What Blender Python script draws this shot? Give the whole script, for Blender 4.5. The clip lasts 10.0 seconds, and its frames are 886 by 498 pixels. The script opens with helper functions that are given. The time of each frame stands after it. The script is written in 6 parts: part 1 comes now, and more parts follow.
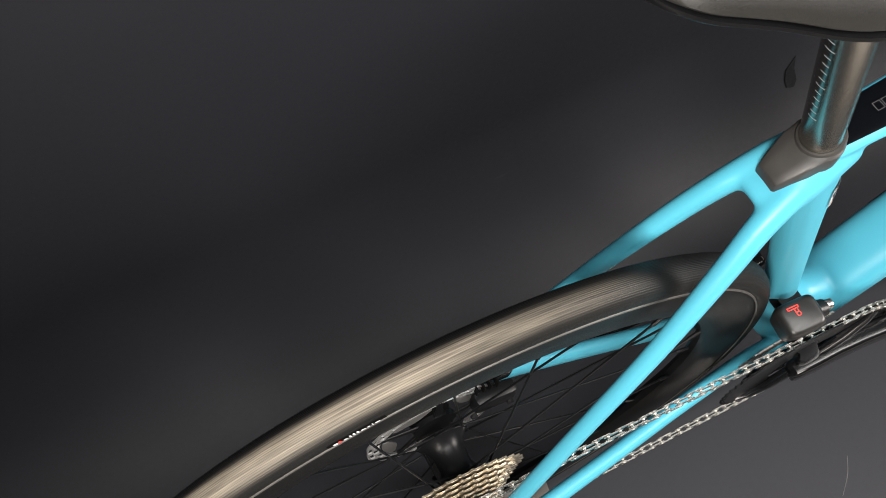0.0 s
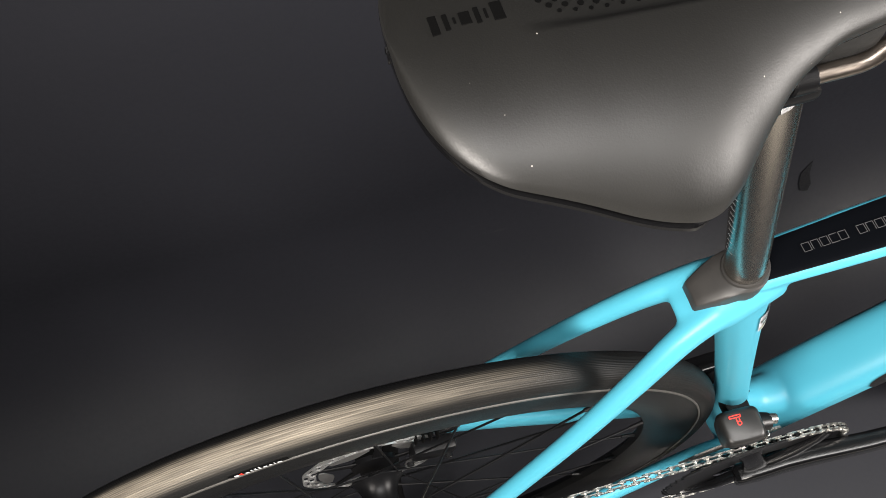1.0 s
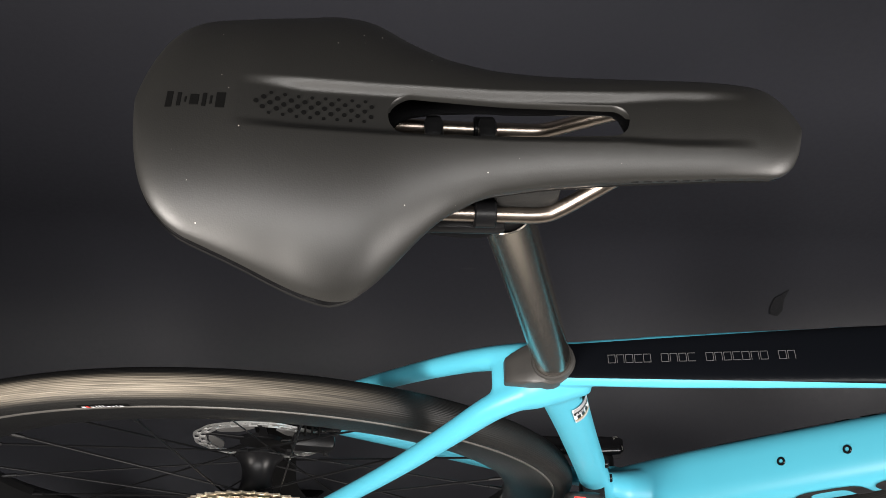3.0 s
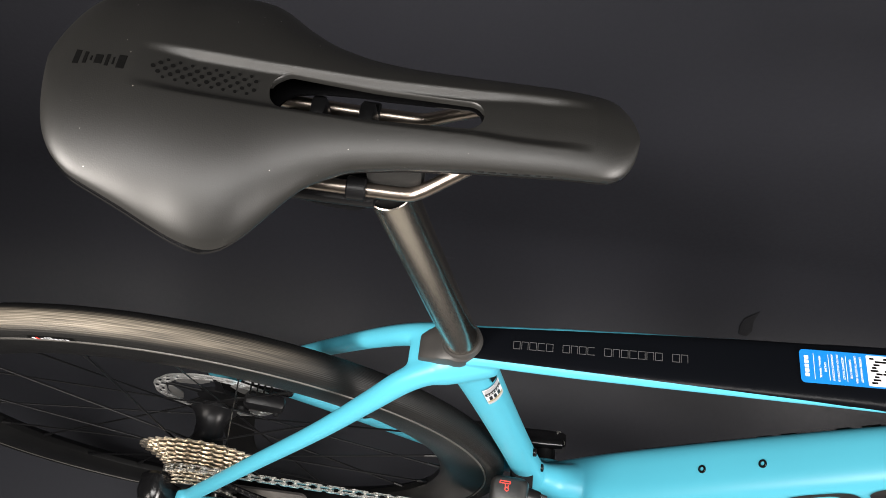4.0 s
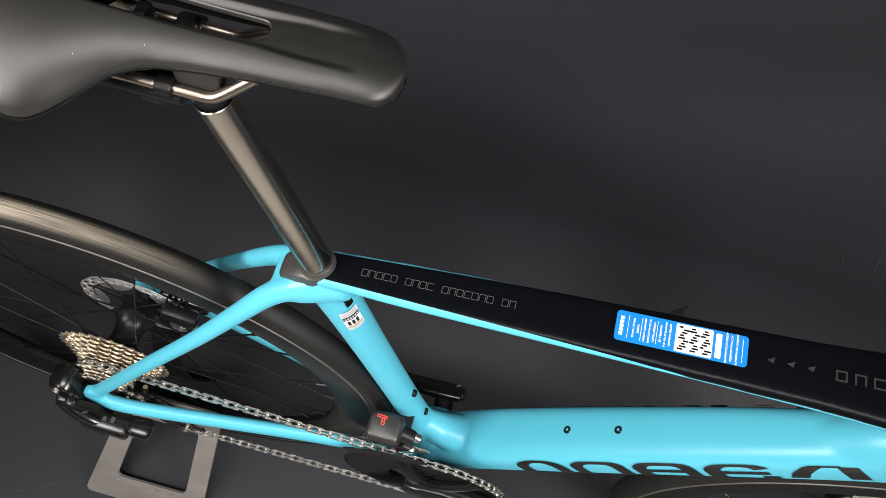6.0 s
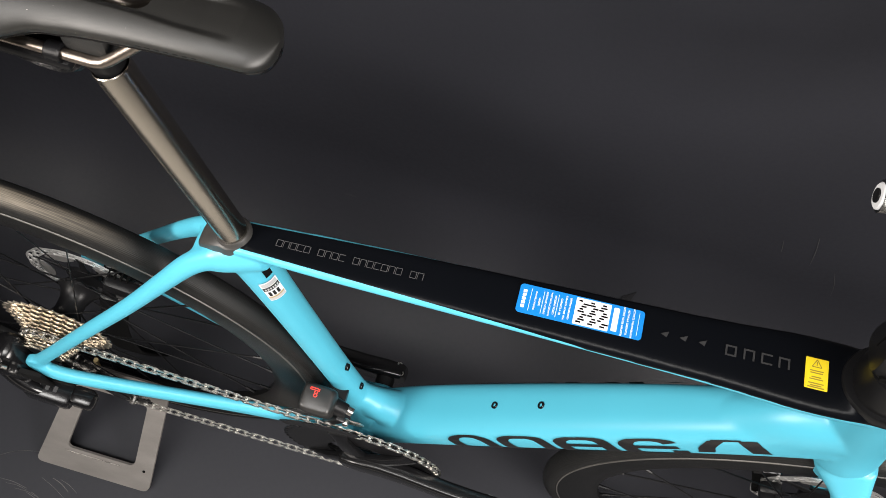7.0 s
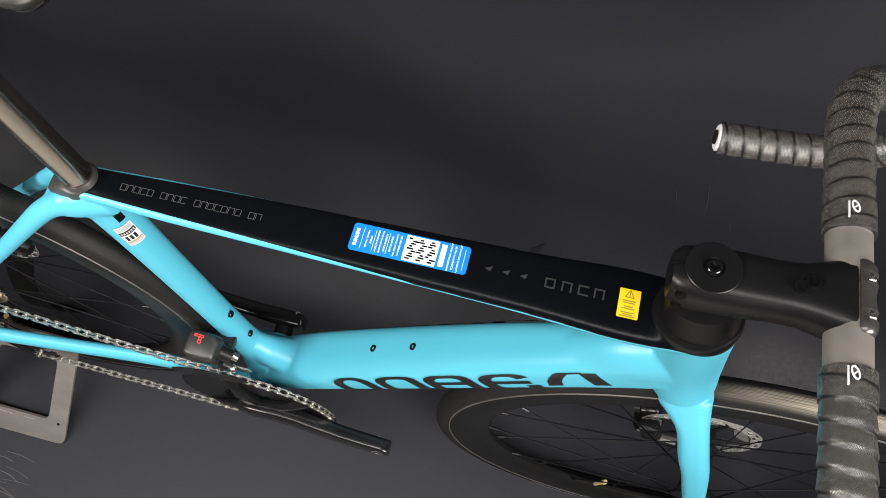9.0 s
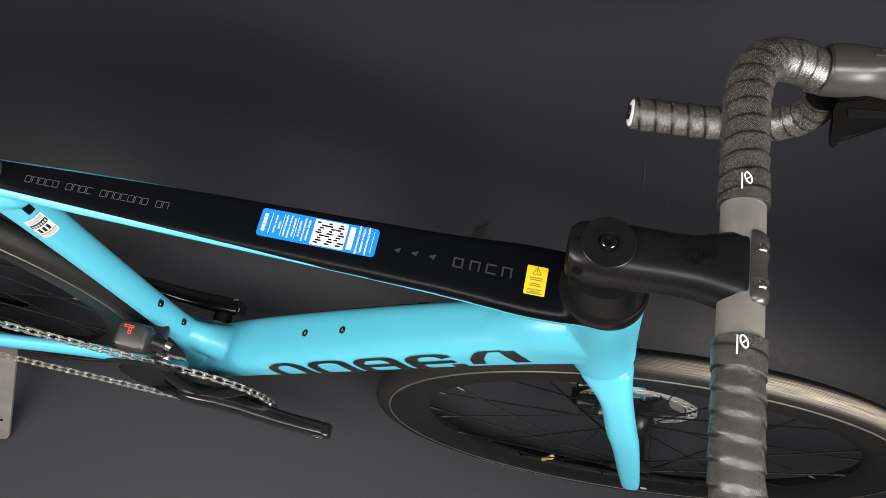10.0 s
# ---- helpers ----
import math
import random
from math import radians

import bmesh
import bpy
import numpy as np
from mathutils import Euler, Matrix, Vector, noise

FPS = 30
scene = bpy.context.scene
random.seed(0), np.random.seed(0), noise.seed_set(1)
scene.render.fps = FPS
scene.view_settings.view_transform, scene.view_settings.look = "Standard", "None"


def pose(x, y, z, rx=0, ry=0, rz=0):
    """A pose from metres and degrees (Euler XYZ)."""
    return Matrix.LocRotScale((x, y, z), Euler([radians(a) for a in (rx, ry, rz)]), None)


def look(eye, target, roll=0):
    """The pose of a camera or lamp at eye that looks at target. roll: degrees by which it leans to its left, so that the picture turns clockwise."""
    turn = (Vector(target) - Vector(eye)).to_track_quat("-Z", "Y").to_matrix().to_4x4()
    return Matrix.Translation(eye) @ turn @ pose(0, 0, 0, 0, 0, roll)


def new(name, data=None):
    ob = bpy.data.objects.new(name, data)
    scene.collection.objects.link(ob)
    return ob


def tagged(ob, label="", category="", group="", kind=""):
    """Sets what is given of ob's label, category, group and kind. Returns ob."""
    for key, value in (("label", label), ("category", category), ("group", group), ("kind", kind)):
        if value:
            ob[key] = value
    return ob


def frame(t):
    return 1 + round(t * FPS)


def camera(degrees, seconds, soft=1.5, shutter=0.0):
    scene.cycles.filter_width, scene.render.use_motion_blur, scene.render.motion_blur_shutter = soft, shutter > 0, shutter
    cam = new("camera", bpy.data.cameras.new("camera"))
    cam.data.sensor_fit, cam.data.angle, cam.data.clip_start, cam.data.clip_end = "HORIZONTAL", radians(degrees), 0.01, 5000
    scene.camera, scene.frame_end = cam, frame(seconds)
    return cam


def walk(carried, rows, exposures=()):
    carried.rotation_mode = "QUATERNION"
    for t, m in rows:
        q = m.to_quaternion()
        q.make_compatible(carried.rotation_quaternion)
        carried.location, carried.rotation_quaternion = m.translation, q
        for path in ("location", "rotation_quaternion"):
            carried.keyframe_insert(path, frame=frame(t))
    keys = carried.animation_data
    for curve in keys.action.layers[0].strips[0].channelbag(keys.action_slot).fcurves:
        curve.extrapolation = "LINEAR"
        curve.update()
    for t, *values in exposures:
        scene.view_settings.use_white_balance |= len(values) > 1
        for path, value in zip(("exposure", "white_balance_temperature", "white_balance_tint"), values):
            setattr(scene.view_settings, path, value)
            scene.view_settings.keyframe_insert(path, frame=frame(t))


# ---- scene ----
cam = camera(56.6, 10.0, soft=0.9)
PATH = [
    (0.0, -0.4408, -0.1545, 1.1533, 25.55, 2.89, -26.08),
    (0.5, -0.4074, -0.1598, 1.1713, 26.81, 1.91, -21.07),
    (1.0, -0.3721, -0.1656, 1.1862, 27.50, 0.86, -16.04),
    (1.5, -0.3372, -0.1755, 1.2075, 28.06, 0.02, -11.42),
    (2.0, -0.3022, -0.1823, 1.2225, 28.31, -0.85, -6.99),
    (2.5, -0.2695, -0.1900, 1.2386, 28.39, -1.77, -3.07),
    (4.0, -0.1622, -0.2222, 1.2905, 27.50, -3.66, 6.82),
    (4.5, -0.1257, -0.2326, 1.3025, 26.97, -4.02, 9.47),
    (5.0, -0.0927, -0.2416, 1.3114, 26.43, -4.43, 11.63),
    (5.5, -0.0622, -0.2487, 1.3197, 25.98, -4.98, 13.31),
    (7.0, 0.0353, -0.2568, 1.3471, 24.82, -6.59, 15.27),
    (7.5, 0.0670, -0.2584, 1.3554, 24.34, -6.90, 15.16),
    (8.0, 0.0974, -0.2608, 1.3645, 23.81, -7.15, 14.94),
    (8.5, 0.1266, -0.2597, 1.3706, 23.18, -7.25, 14.62),
    (9.0, 0.1550, -0.2562, 1.3749, 22.64, -7.43, 14.13),
    (9.5, 0.1817, -0.2501, 1.3791, 22.11, -7.76, 13.18),
    (10.0, 0.2074, -0.2447, 1.3835, 21.67, -8.27, 11.90),
]
walk(cam, [(t, pose(*row)) for t, *row in PATH])

# ---- world, lamps, exposure ----
world = bpy.data.worlds.new("World")
scene.world = world
world.use_nodes = True
world.node_tree.nodes["Background"].inputs[0].default_value = (0.9, 0.95, 1.0, 1)
world.node_tree.nodes["Background"].inputs[1].default_value = 0.02


def ceiling_lamp(name, eye, target, sx, sy, watts, colour=(1.0, 0.95, 0.88), spread=180):
    data = bpy.data.lights.new(name, "AREA")
    data.shape, data.size, data.size_y, data.energy, data.color = "RECTANGLE", sx, sy, watts, colour
    data.spread = radians(spread)
    ob = new(name, data)
    ob.matrix_world = look(eye, target)
    return ob


ceiling_lamp("softbox_lamp", (-1.42, -1.05, 1.58), (-0.20, 0.10, 1.00), 0.85, 0.80, 12.2, (1.0, 0.93, 0.86), 60)
ceiling_lamp("softbox_lamp", (1.58, -0.98, 1.46), (0.32, 0.0, 0.74), 0.85, 0.85, 15.6, (1.0, 0.94, 0.89), 74)
ceiling_lamp("ceiling_panel", (-0.10, -0.74, 2.30), (-0.10, -0.74, 0.0), 2.2, 0.50, 24, (1.0, 0.97, 0.94), 84)

# ---- materials ----


def nodes_of(mat):
    return mat.node_tree.nodes, mat.node_tree.links


def surface(name, colour, rough=0.5, metal=0.0, colour2=None, scale=60.0, detail=4.0, mix=0.5, bump=0.0, bump_scale=400.0,
            rough2=None, coat=0.0, spec=0.5, coat_rough=0.1, sheen=0.0, stretch=(1, 1, 1)):
    """A principled surface with two scales of noise in colour and roughness and a fine relief."""
    mat = bpy.data.materials.new(name)
    mat.use_nodes = True
    n, l = nodes_of(mat)
    b = n["Principled BSDF"]
    b.inputs["Metallic"].default_value = metal
    b.inputs["Coat Weight"].default_value = coat
    b.inputs["Coat Roughness"].default_value = coat_rough
    b.inputs["Specular IOR Level"].default_value = spec
    b.inputs["Sheen Weight"].default_value = sheen
    tc = n.new("ShaderNodeTexCoord")
    mp = n.new("ShaderNodeMapping")
    mp.inputs["Scale"].default_value = stretch
    l.new(tc.outputs["Object"], mp.inputs[0])
    big = n.new("ShaderNodeTexNoise")
    big.inputs["Scale"].default_value, big.inputs["Detail"].default_value = scale, detail
    fine = n.new("ShaderNodeTexNoise")
    fine.inputs["Scale"].default_value, fine.inputs["Detail"].default_value = bump_scale, 3
    for t in (big, fine):
        l.new(mp.outputs[0], t.inputs["Vector"])
    c2 = colour2 or tuple(c * 0.75 for c in colour)
    ramp = n.new("ShaderNodeMapRange")
    ramp.inputs[1].default_value, ramp.inputs[2].default_value = 0.5 - mix * 0.4, 0.5 + mix * 0.4
    l.new(big.outputs[0], ramp.inputs[0])
    mx = n.new("ShaderNodeMix")
    mx.data_type = "RGBA"
    mx.inputs["A"].default_value, mx.inputs["B"].default_value = (*c2, 1), (*colour, 1)
    l.new(ramp.outputs[0], mx.inputs["Factor"])
    l.new(mx.outputs["Result"], b.inputs["Base Color"])
    rr = n.new("ShaderNodeMapRange")
    rr.inputs[1].default_value, rr.inputs[2].default_value = 0.3, 0.7
    rr.inputs[3].default_value, rr.inputs[4].default_value = rough, rough2 if rough2 is not None else min(1, rough * 1.25)
    l.new(fine.outputs[0], rr.inputs[0])
    l.new(rr.outputs[0], b.inputs["Roughness"])
    if bump:
        bp = n.new("ShaderNodeBump")
        bp.inputs["Strength"].default_value, bp.inputs["Distance"].default_value = 1.0, bump
        l.new(fine.outputs[0], bp.inputs["Height"])
        l.new(bp.outputs[0], b.inputs["Normal"])
    return mat


TEAL = (0.064, 0.335, 0.445)
BLACKP = (0.0022, 0.0026, 0.0036)


def frame_paint():
    """Satin turquoise paint with a matt black panel over the top of the top tube and head tube."""
    mat = surface("frame_paint", TEAL, 0.34, 0.0, tuple(c * 0.96 for c in TEAL), 9, 2, 0.6, 0.00002, 1500, 0.42, spec=0.36)
    n, l = nodes_of(mat)
    b = n["Principled BSDF"]
    paint = b.inputs["Base Color"].links[0].from_socket
    tc = n.new("ShaderNodeTexCoord")
    sep = n.new("ShaderNodeSeparateXYZ")
    l.new(tc.outputs["Object"], sep.inputs[0])

    def math_node(op, a, c):
        m = n.new("ShaderNodeMath")
        m.operation = op
        for i, v in enumerate((a, c)):
            if isinstance(v, (int, float)):
                m.inputs[i].default_value = v
            else:
                l.new(v, m.inputs[i])
        return m.outputs[0]
    height = math_node("SUBTRACT", sep.outputs[2], math_node("MULTIPLY", sep.outputs[0], 0.143))
    above = math_node("GREATER_THAN", height, 0.7486 - 0.0066)
    front = math_node("GREATER_THAN", sep.outputs[0], -0.136)
    edge = math_node("ADD", math_node("MULTIPLY", sep.outputs[0], 0.0420), 0.0176)
    inside = math_node("LESS_THAN", math_node("ABSOLUTE", sep.outputs[1], 0), edge)
    mask = math_node("MULTIPLY", math_node("MULTIPLY", above, front), inside)
    mx = n.new("ShaderNodeMix")
    mx.data_type = "RGBA"
    l.new(mask, mx.inputs["Factor"])
    l.new(paint, mx.inputs["A"])
    mx.inputs["B"].default_value = (*BLACKP, 1)
    l.new(mx.outputs["Result"], b.inputs["Base Color"])
    rough = b.inputs["Roughness"].links[0].from_socket
    rm_ = n.new("ShaderNodeMix")
    l.new(mask, rm_.inputs["Factor"])
    l.new(rough, rm_.inputs["A"])
    rm_.inputs["B"].default_value = 0.28
    l.new(rm_.outputs["Result"], b.inputs["Roughness"])
    sp_ = n.new("ShaderNodeMix")
    l.new(mask, sp_.inputs["Factor"])
    sp_.inputs["A"].default_value, sp_.inputs["B"].default_value = 0.36, 0.09
    l.new(sp_.outputs["Result"], b.inputs["Specular IOR Level"])
    return mat


M_FRAME = frame_paint()
M_TEAL = surface("fork_paint", TEAL, 0.34, 0.0, tuple(c * 0.96 for c in TEAL), 9, 2, 0.6, 0.00002, 1500, 0.42, spec=0.36)
M_BLACK = surface("black_anodised", (0.005, 0.005, 0.0054), 0.28, 0.0, (0.008, 0.008, 0.0085), 40, 3, 0.6, 0.00003, 1200, 0.42, spec=0.32)
M_MATT = surface("matt_black", (0.0045, 0.0045, 0.005), 0.30, 0.0, (0.006, 0.006, 0.0065), 50, 3, 0.6, 0.00004, 1500, 0.38, spec=0.17)
M_GLOSS = surface("gloss_black", (0.0032, 0.0032, 0.0036), 0.15, 0.0, (0.0060, 0.0060, 0.0065), 30, 3, 0.6, 0.0, 900, 0.24, spec=0.38)
M_SADDLE = surface("saddle_cover", (0.0072, 0.0069, 0.0060), 0.45, 0.0, (0.0056, 0.0054, 0.0048), 38, 5, 0.9, 0.00005, 1500, 0.52, spec=0.68)
def specks(mat):
    """Scattered pale dust on a dark cover."""
    n, l = nodes_of(mat)
    b = n["Principled BSDF"]
    base = b.inputs["Base Color"].links[0].from_socket
    tc = n.new("ShaderNodeTexCoord")
    vo = n.new("ShaderNodeTexVoronoi")
    vo.inputs["Scale"].default_value = 130
    l.new(tc.outputs["Object"], vo.inputs["Vector"])
    near = n.new("ShaderNodeMapRange")
    near.inputs[1].default_value, near.inputs[2].default_value = 0.042, 0.024
    l.new(vo.outputs["Distance"], near.inputs[0])
    rare = n.new("ShaderNodeMath")
    rare.operation = "GREATER_THAN"
    rare.inputs[1].default_value = 0.30
    l.new(vo.outputs["Color"], rare.inputs[0])
    both = n.new("ShaderNodeMath")
    both.operation = "MULTIPLY"
    l.new(near.outputs[0], both.inputs[0])
    l.new(rare.outputs[0], both.inputs[1])
    mx = n.new("ShaderNodeMix")
    mx.data_type = "RGBA"
    l.new(both.outputs[0], mx.inputs["Factor"])
    l.new(base, mx.inputs["A"])
    mx.inputs["B"].default_value = (0.35, 0.33, 0.30, 1)
    l.new(mx.outputs["Result"], b.inputs["Base Color"])


specks(M_SADDLE)
M_FD = surface("derailleur_grey", (0.010, 0.0098, 0.0095), 0.33, 0.0, (0.015, 0.0145, 0.014), 60, 3, 0.6, 0.00003, 1200, 0.46)
M_BLOCK = surface("speckled_block", (0.016, 0.016, 0.0155), 0.5, 0.0, (0.008, 0.008, 0.008), 900, 4, 0.7, 0.00008, 900, 0.65, spec=0.3)
M_FIN = surface("fin_alloy", (0.23, 0.226, 0.222), 0.42, 0.7, (0.19, 0.187, 0.183), 120, 3, 0.7, 0.0, 700, 0.5)
# the stem's black lifted to grey: light on the faceplate is painted in
M_FACE_LIT = surface("faceplate_lit", (0.045, 0.043, 0.041), 0.26, 0.3, (0.038, 0.036, 0.034), 60, 3, 0.6, 0.00002, 1500, 0.34, spec=0.6)
M_PERF = surface("punched_black", (0.0012, 0.0012, 0.0012), 0.8, 0.0, (0.001, 0.001, 0.001), spec=0.1)
M_POST = surface("seat_post_satin", (0.37, 0.34, 0.30), 0.22, 1.0, (0.36, 0.332, 0.293), 90, 3, 1.0, 0.0, 600, 0.25, spec=0.5, stretch=(1, 1, 0.3))
M_COLLAR = surface("rubber_collar", (0.030, 0.0285, 0.027), 0.42, 0.0, (0.024, 0.023, 0.022), 90, 3, 0.5, 0.00004, 1500, 0.52)
M_STEEL = surface("bright_steel", (0.62, 0.60, 0.57), 0.22, 1.0, (0.45, 0.43, 0.40), 120, 4, 0.8, 0.00003, 700, 0.4)
M_RAIL = surface("titanium_rail", (0.29, 0.25, 0.215), 0.28, 1.0, (0.27, 0.23, 0.20), 60, 3, 0.5, 0.0, 700, 0.34)
M_CHAIN = surface("chain_steel", (0.74, 0.72, 0.68), 0.20, 1.0, (0.45, 0.43, 0.39), 300, 3, 0.9, 0.0, 900, 0.45)
M_PIN = surface("chain_pin", (0.10, 0.095, 0.09), 0.4, 1.0)
M_CASS = surface("sprocket_steel", (0.84, 0.75, 0.62), 0.26, 1.0, (0.55, 0.48, 0.38), 200, 4, 0.9, 0.0, 900, 0.4)
M_ROTOR = surface("rotor_steel", (0.88, 0.87, 0.85), 0.26, 0.85, (0.60, 0.60, 0.59), 250, 3, 0.8, 0.0, 900, 0.42)
M_BAR = surface("bar_grey_anodised", (0.21, 0.197, 0.182), 0.38, 0.35, (0.165, 0.155, 0.145), 60, 3, 0.6, 0.00002, 1500, 0.46)
M_HOOD = surface("hood_rubber", (0.040, 0.0372, 0.0345), 0.29, 0.0, (0.033, 0.031, 0.029), 90, 3, 0.6, 0.00001, 1200, 0.35, spec=1.0)
M_RIM = surface("rim_black", (0.0046, 0.0047, 0.0049), 0.34, 0.0, (0.0070, 0.0070, 0.0072), 30, 4, 0.7, 0.00003, 900, 0.46, spec=0.13)
# pale grey that paints the highlight on the black rim's edge
M_RIMGLINT = surface("rim_edge_glint", (0.13, 0.124, 0.115), 0.36, 0.5, (0.08, 0.077, 0.072), 40, 4, 0.8, 0.0, 700, 0.45)
M_STAND = surface("stand_steel_grey", (0.24, 0.225, 0.21), 0.36, 0.35, (0.13, 0.12, 0.112), 16, 8, 1.0, 0.00008, 420, 0.6, stretch=(1, 2.5, 2.5))
M_STANDBLK = surface("stand_black_paint", (0.0032, 0.0032, 0.0034), 0.70, 0.0, (0.0045, 0.0045, 0.0047), 40, 4, 0.8, 0.0001, 600, 0.85, spec=0.10)
M_BLUE = surface("sticker_blue", (0.004, 0.165, 0.50), 0.35, 0.0, (0.004, 0.155, 0.48))
M_WHITE = surface("print_white", (0.64, 0.65, 0.67), 0.4, 0.0, (0.60, 0.61, 0.63))
M_GREYPRINT = surface("print_grey", (0.072, 0.072, 0.074), 0.45, 0.0, (0.060, 0.060, 0.062))
M_DARKPRINT = surface("print_dark_grey", (0.017, 0.017, 0.018), 0.45, 0.0, (0.014, 0.014, 0.015))
M_YELLOW = surface("sticker_yellow", (0.66, 0.50, 0.012), 0.4, 0.0, (0.62, 0.47, 0.012))
M_OLIVE = surface("print_olive", (0.22, 0.17, 0.02), 0.5, 0.0, (0.2, 0.15, 0.02))
M_RED = surface("print_red", (0.70, 0.035, 0.02), 0.4, 0.0, (0.66, 0.03, 0.02))
M_GOLD = surface("print_gold", (0.35, 0.27, 0.13), 0.45, 0.0, (0.32, 0.25, 0.12))
M_SILVER = surface("print_silver", (0.42, 0.42, 0.43), 0.4, 0.2, (0.38, 0.38, 0.39))


def tyre_rubber(shade_x, lit_x):
    """Black rubber, ribbed, with a dusty tread; shade is painted in where the dust fades along the wheel."""
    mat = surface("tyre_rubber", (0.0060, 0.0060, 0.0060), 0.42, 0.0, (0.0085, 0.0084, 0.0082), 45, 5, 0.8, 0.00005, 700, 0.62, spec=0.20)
    n, l = nodes_of(mat)
    b = n["Principled BSDF"]
    base = b.inputs["Base Color"].links[0].from_socket
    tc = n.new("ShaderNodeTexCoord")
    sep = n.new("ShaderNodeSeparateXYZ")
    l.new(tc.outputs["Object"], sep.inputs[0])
    ab = n.new("ShaderNodeMath")
    ab.operation = "ABSOLUTE"
    off = n.new("ShaderNodeMath")
    off.operation = "ADD"
    off.inputs[1].default_value = 0.0028
    l.new(sep.outputs[1], off.inputs[0])
    l.new(off.outputs[0], ab.inputs[0])
    band = n.new("ShaderNodeMapRange")
    band.interpolation_type = "SMOOTHSTEP"
    band.inputs[1].default_value, band.inputs[2].default_value = 0.0100, 0.0030
    l.new(ab.outputs[0], band.inputs[0])
    nz = n.new("ShaderNodeTexNoise")
    nz.inputs["Scale"].default_value, nz.inputs["Detail"].default_value = 1.0, 6
    angle = n.new("ShaderNodeMath")
    angle.operation = "ARCTAN2"
    l.new(sep.outputs[2], angle.inputs[0])
    l.new(sep.outputs[0], angle.inputs[1])
    along = n.new("ShaderNodeCombineXYZ")
    l.new(angle.outputs[0], along.inputs[0])
    l.new(sep.outputs[1], along.inputs[1])
    streak = n.new("ShaderNodeMapping")
    streak.inputs["Scale"].default_value = (7, 700, 1)
    l.new(along.outputs[0], streak.inputs[0])
    l.new(streak.outputs[0], nz.inputs["Vector"])
    ribs = n.new("ShaderNodeMath")
    ribs.operation = "SINE"
    many = n.new("ShaderNodeMath")
    many.operation = "MULTIPLY"
    many.inputs[1].default_value = 5000
    l.new(sep.outputs[1], many.inputs[0])
    l.new(many.outputs[0], ribs.inputs[0])
    tread = n.new("ShaderNodeBump")
    tread.inputs["Distance"].default_value = 0.00006
    l.new(ribs.outputs[0], tread.inputs["Height"])
    l.new(b.inputs["Normal"].links[0].from_socket, tread.inputs["Normal"])
    l.new(tread.outputs[0], b.inputs["Normal"])
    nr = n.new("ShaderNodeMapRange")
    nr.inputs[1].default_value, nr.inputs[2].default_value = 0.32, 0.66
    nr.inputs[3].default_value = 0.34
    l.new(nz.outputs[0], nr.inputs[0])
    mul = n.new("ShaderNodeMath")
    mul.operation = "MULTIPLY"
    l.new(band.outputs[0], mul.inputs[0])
    # painted shade: the dust dies out along x where the tread lies dark
    tread_shade = n.new("ShaderNodeMapRange")
    tread_shade.inputs[1].default_value, tread_shade.inputs[2].default_value = shade_x, lit_x
    tread_shade.inputs[3].default_value = 0.0
    l.new(sep.outputs[0], tread_shade.inputs[0])
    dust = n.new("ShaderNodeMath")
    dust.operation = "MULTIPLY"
    l.new(tread_shade.outputs[0], dust.inputs[0])
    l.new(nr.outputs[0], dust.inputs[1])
    furrow = n.new("ShaderNodeMapRange")
    furrow.inputs[1].default_value, furrow.inputs[2].default_value, furrow.inputs[3].default_value = -1.0, 0.0, 0.62
    l.new(ribs.outputs[0], furrow.inputs[0])
    worn = n.new("ShaderNodeMath")
    worn.operation = "MULTIPLY"
    l.new(dust.outputs[0], worn.inputs[0])
    l.new(furrow.outputs[0], worn.inputs[1])
    l.new(worn.outputs[0], mul.inputs[1])
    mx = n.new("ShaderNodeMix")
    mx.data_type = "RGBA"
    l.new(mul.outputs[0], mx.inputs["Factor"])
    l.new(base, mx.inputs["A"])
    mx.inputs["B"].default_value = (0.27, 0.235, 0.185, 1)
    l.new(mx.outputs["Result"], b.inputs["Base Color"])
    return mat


# each tread keeps its dust on the lit stretch, painted shade on the other
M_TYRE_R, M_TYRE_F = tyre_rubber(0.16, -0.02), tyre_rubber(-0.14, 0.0)


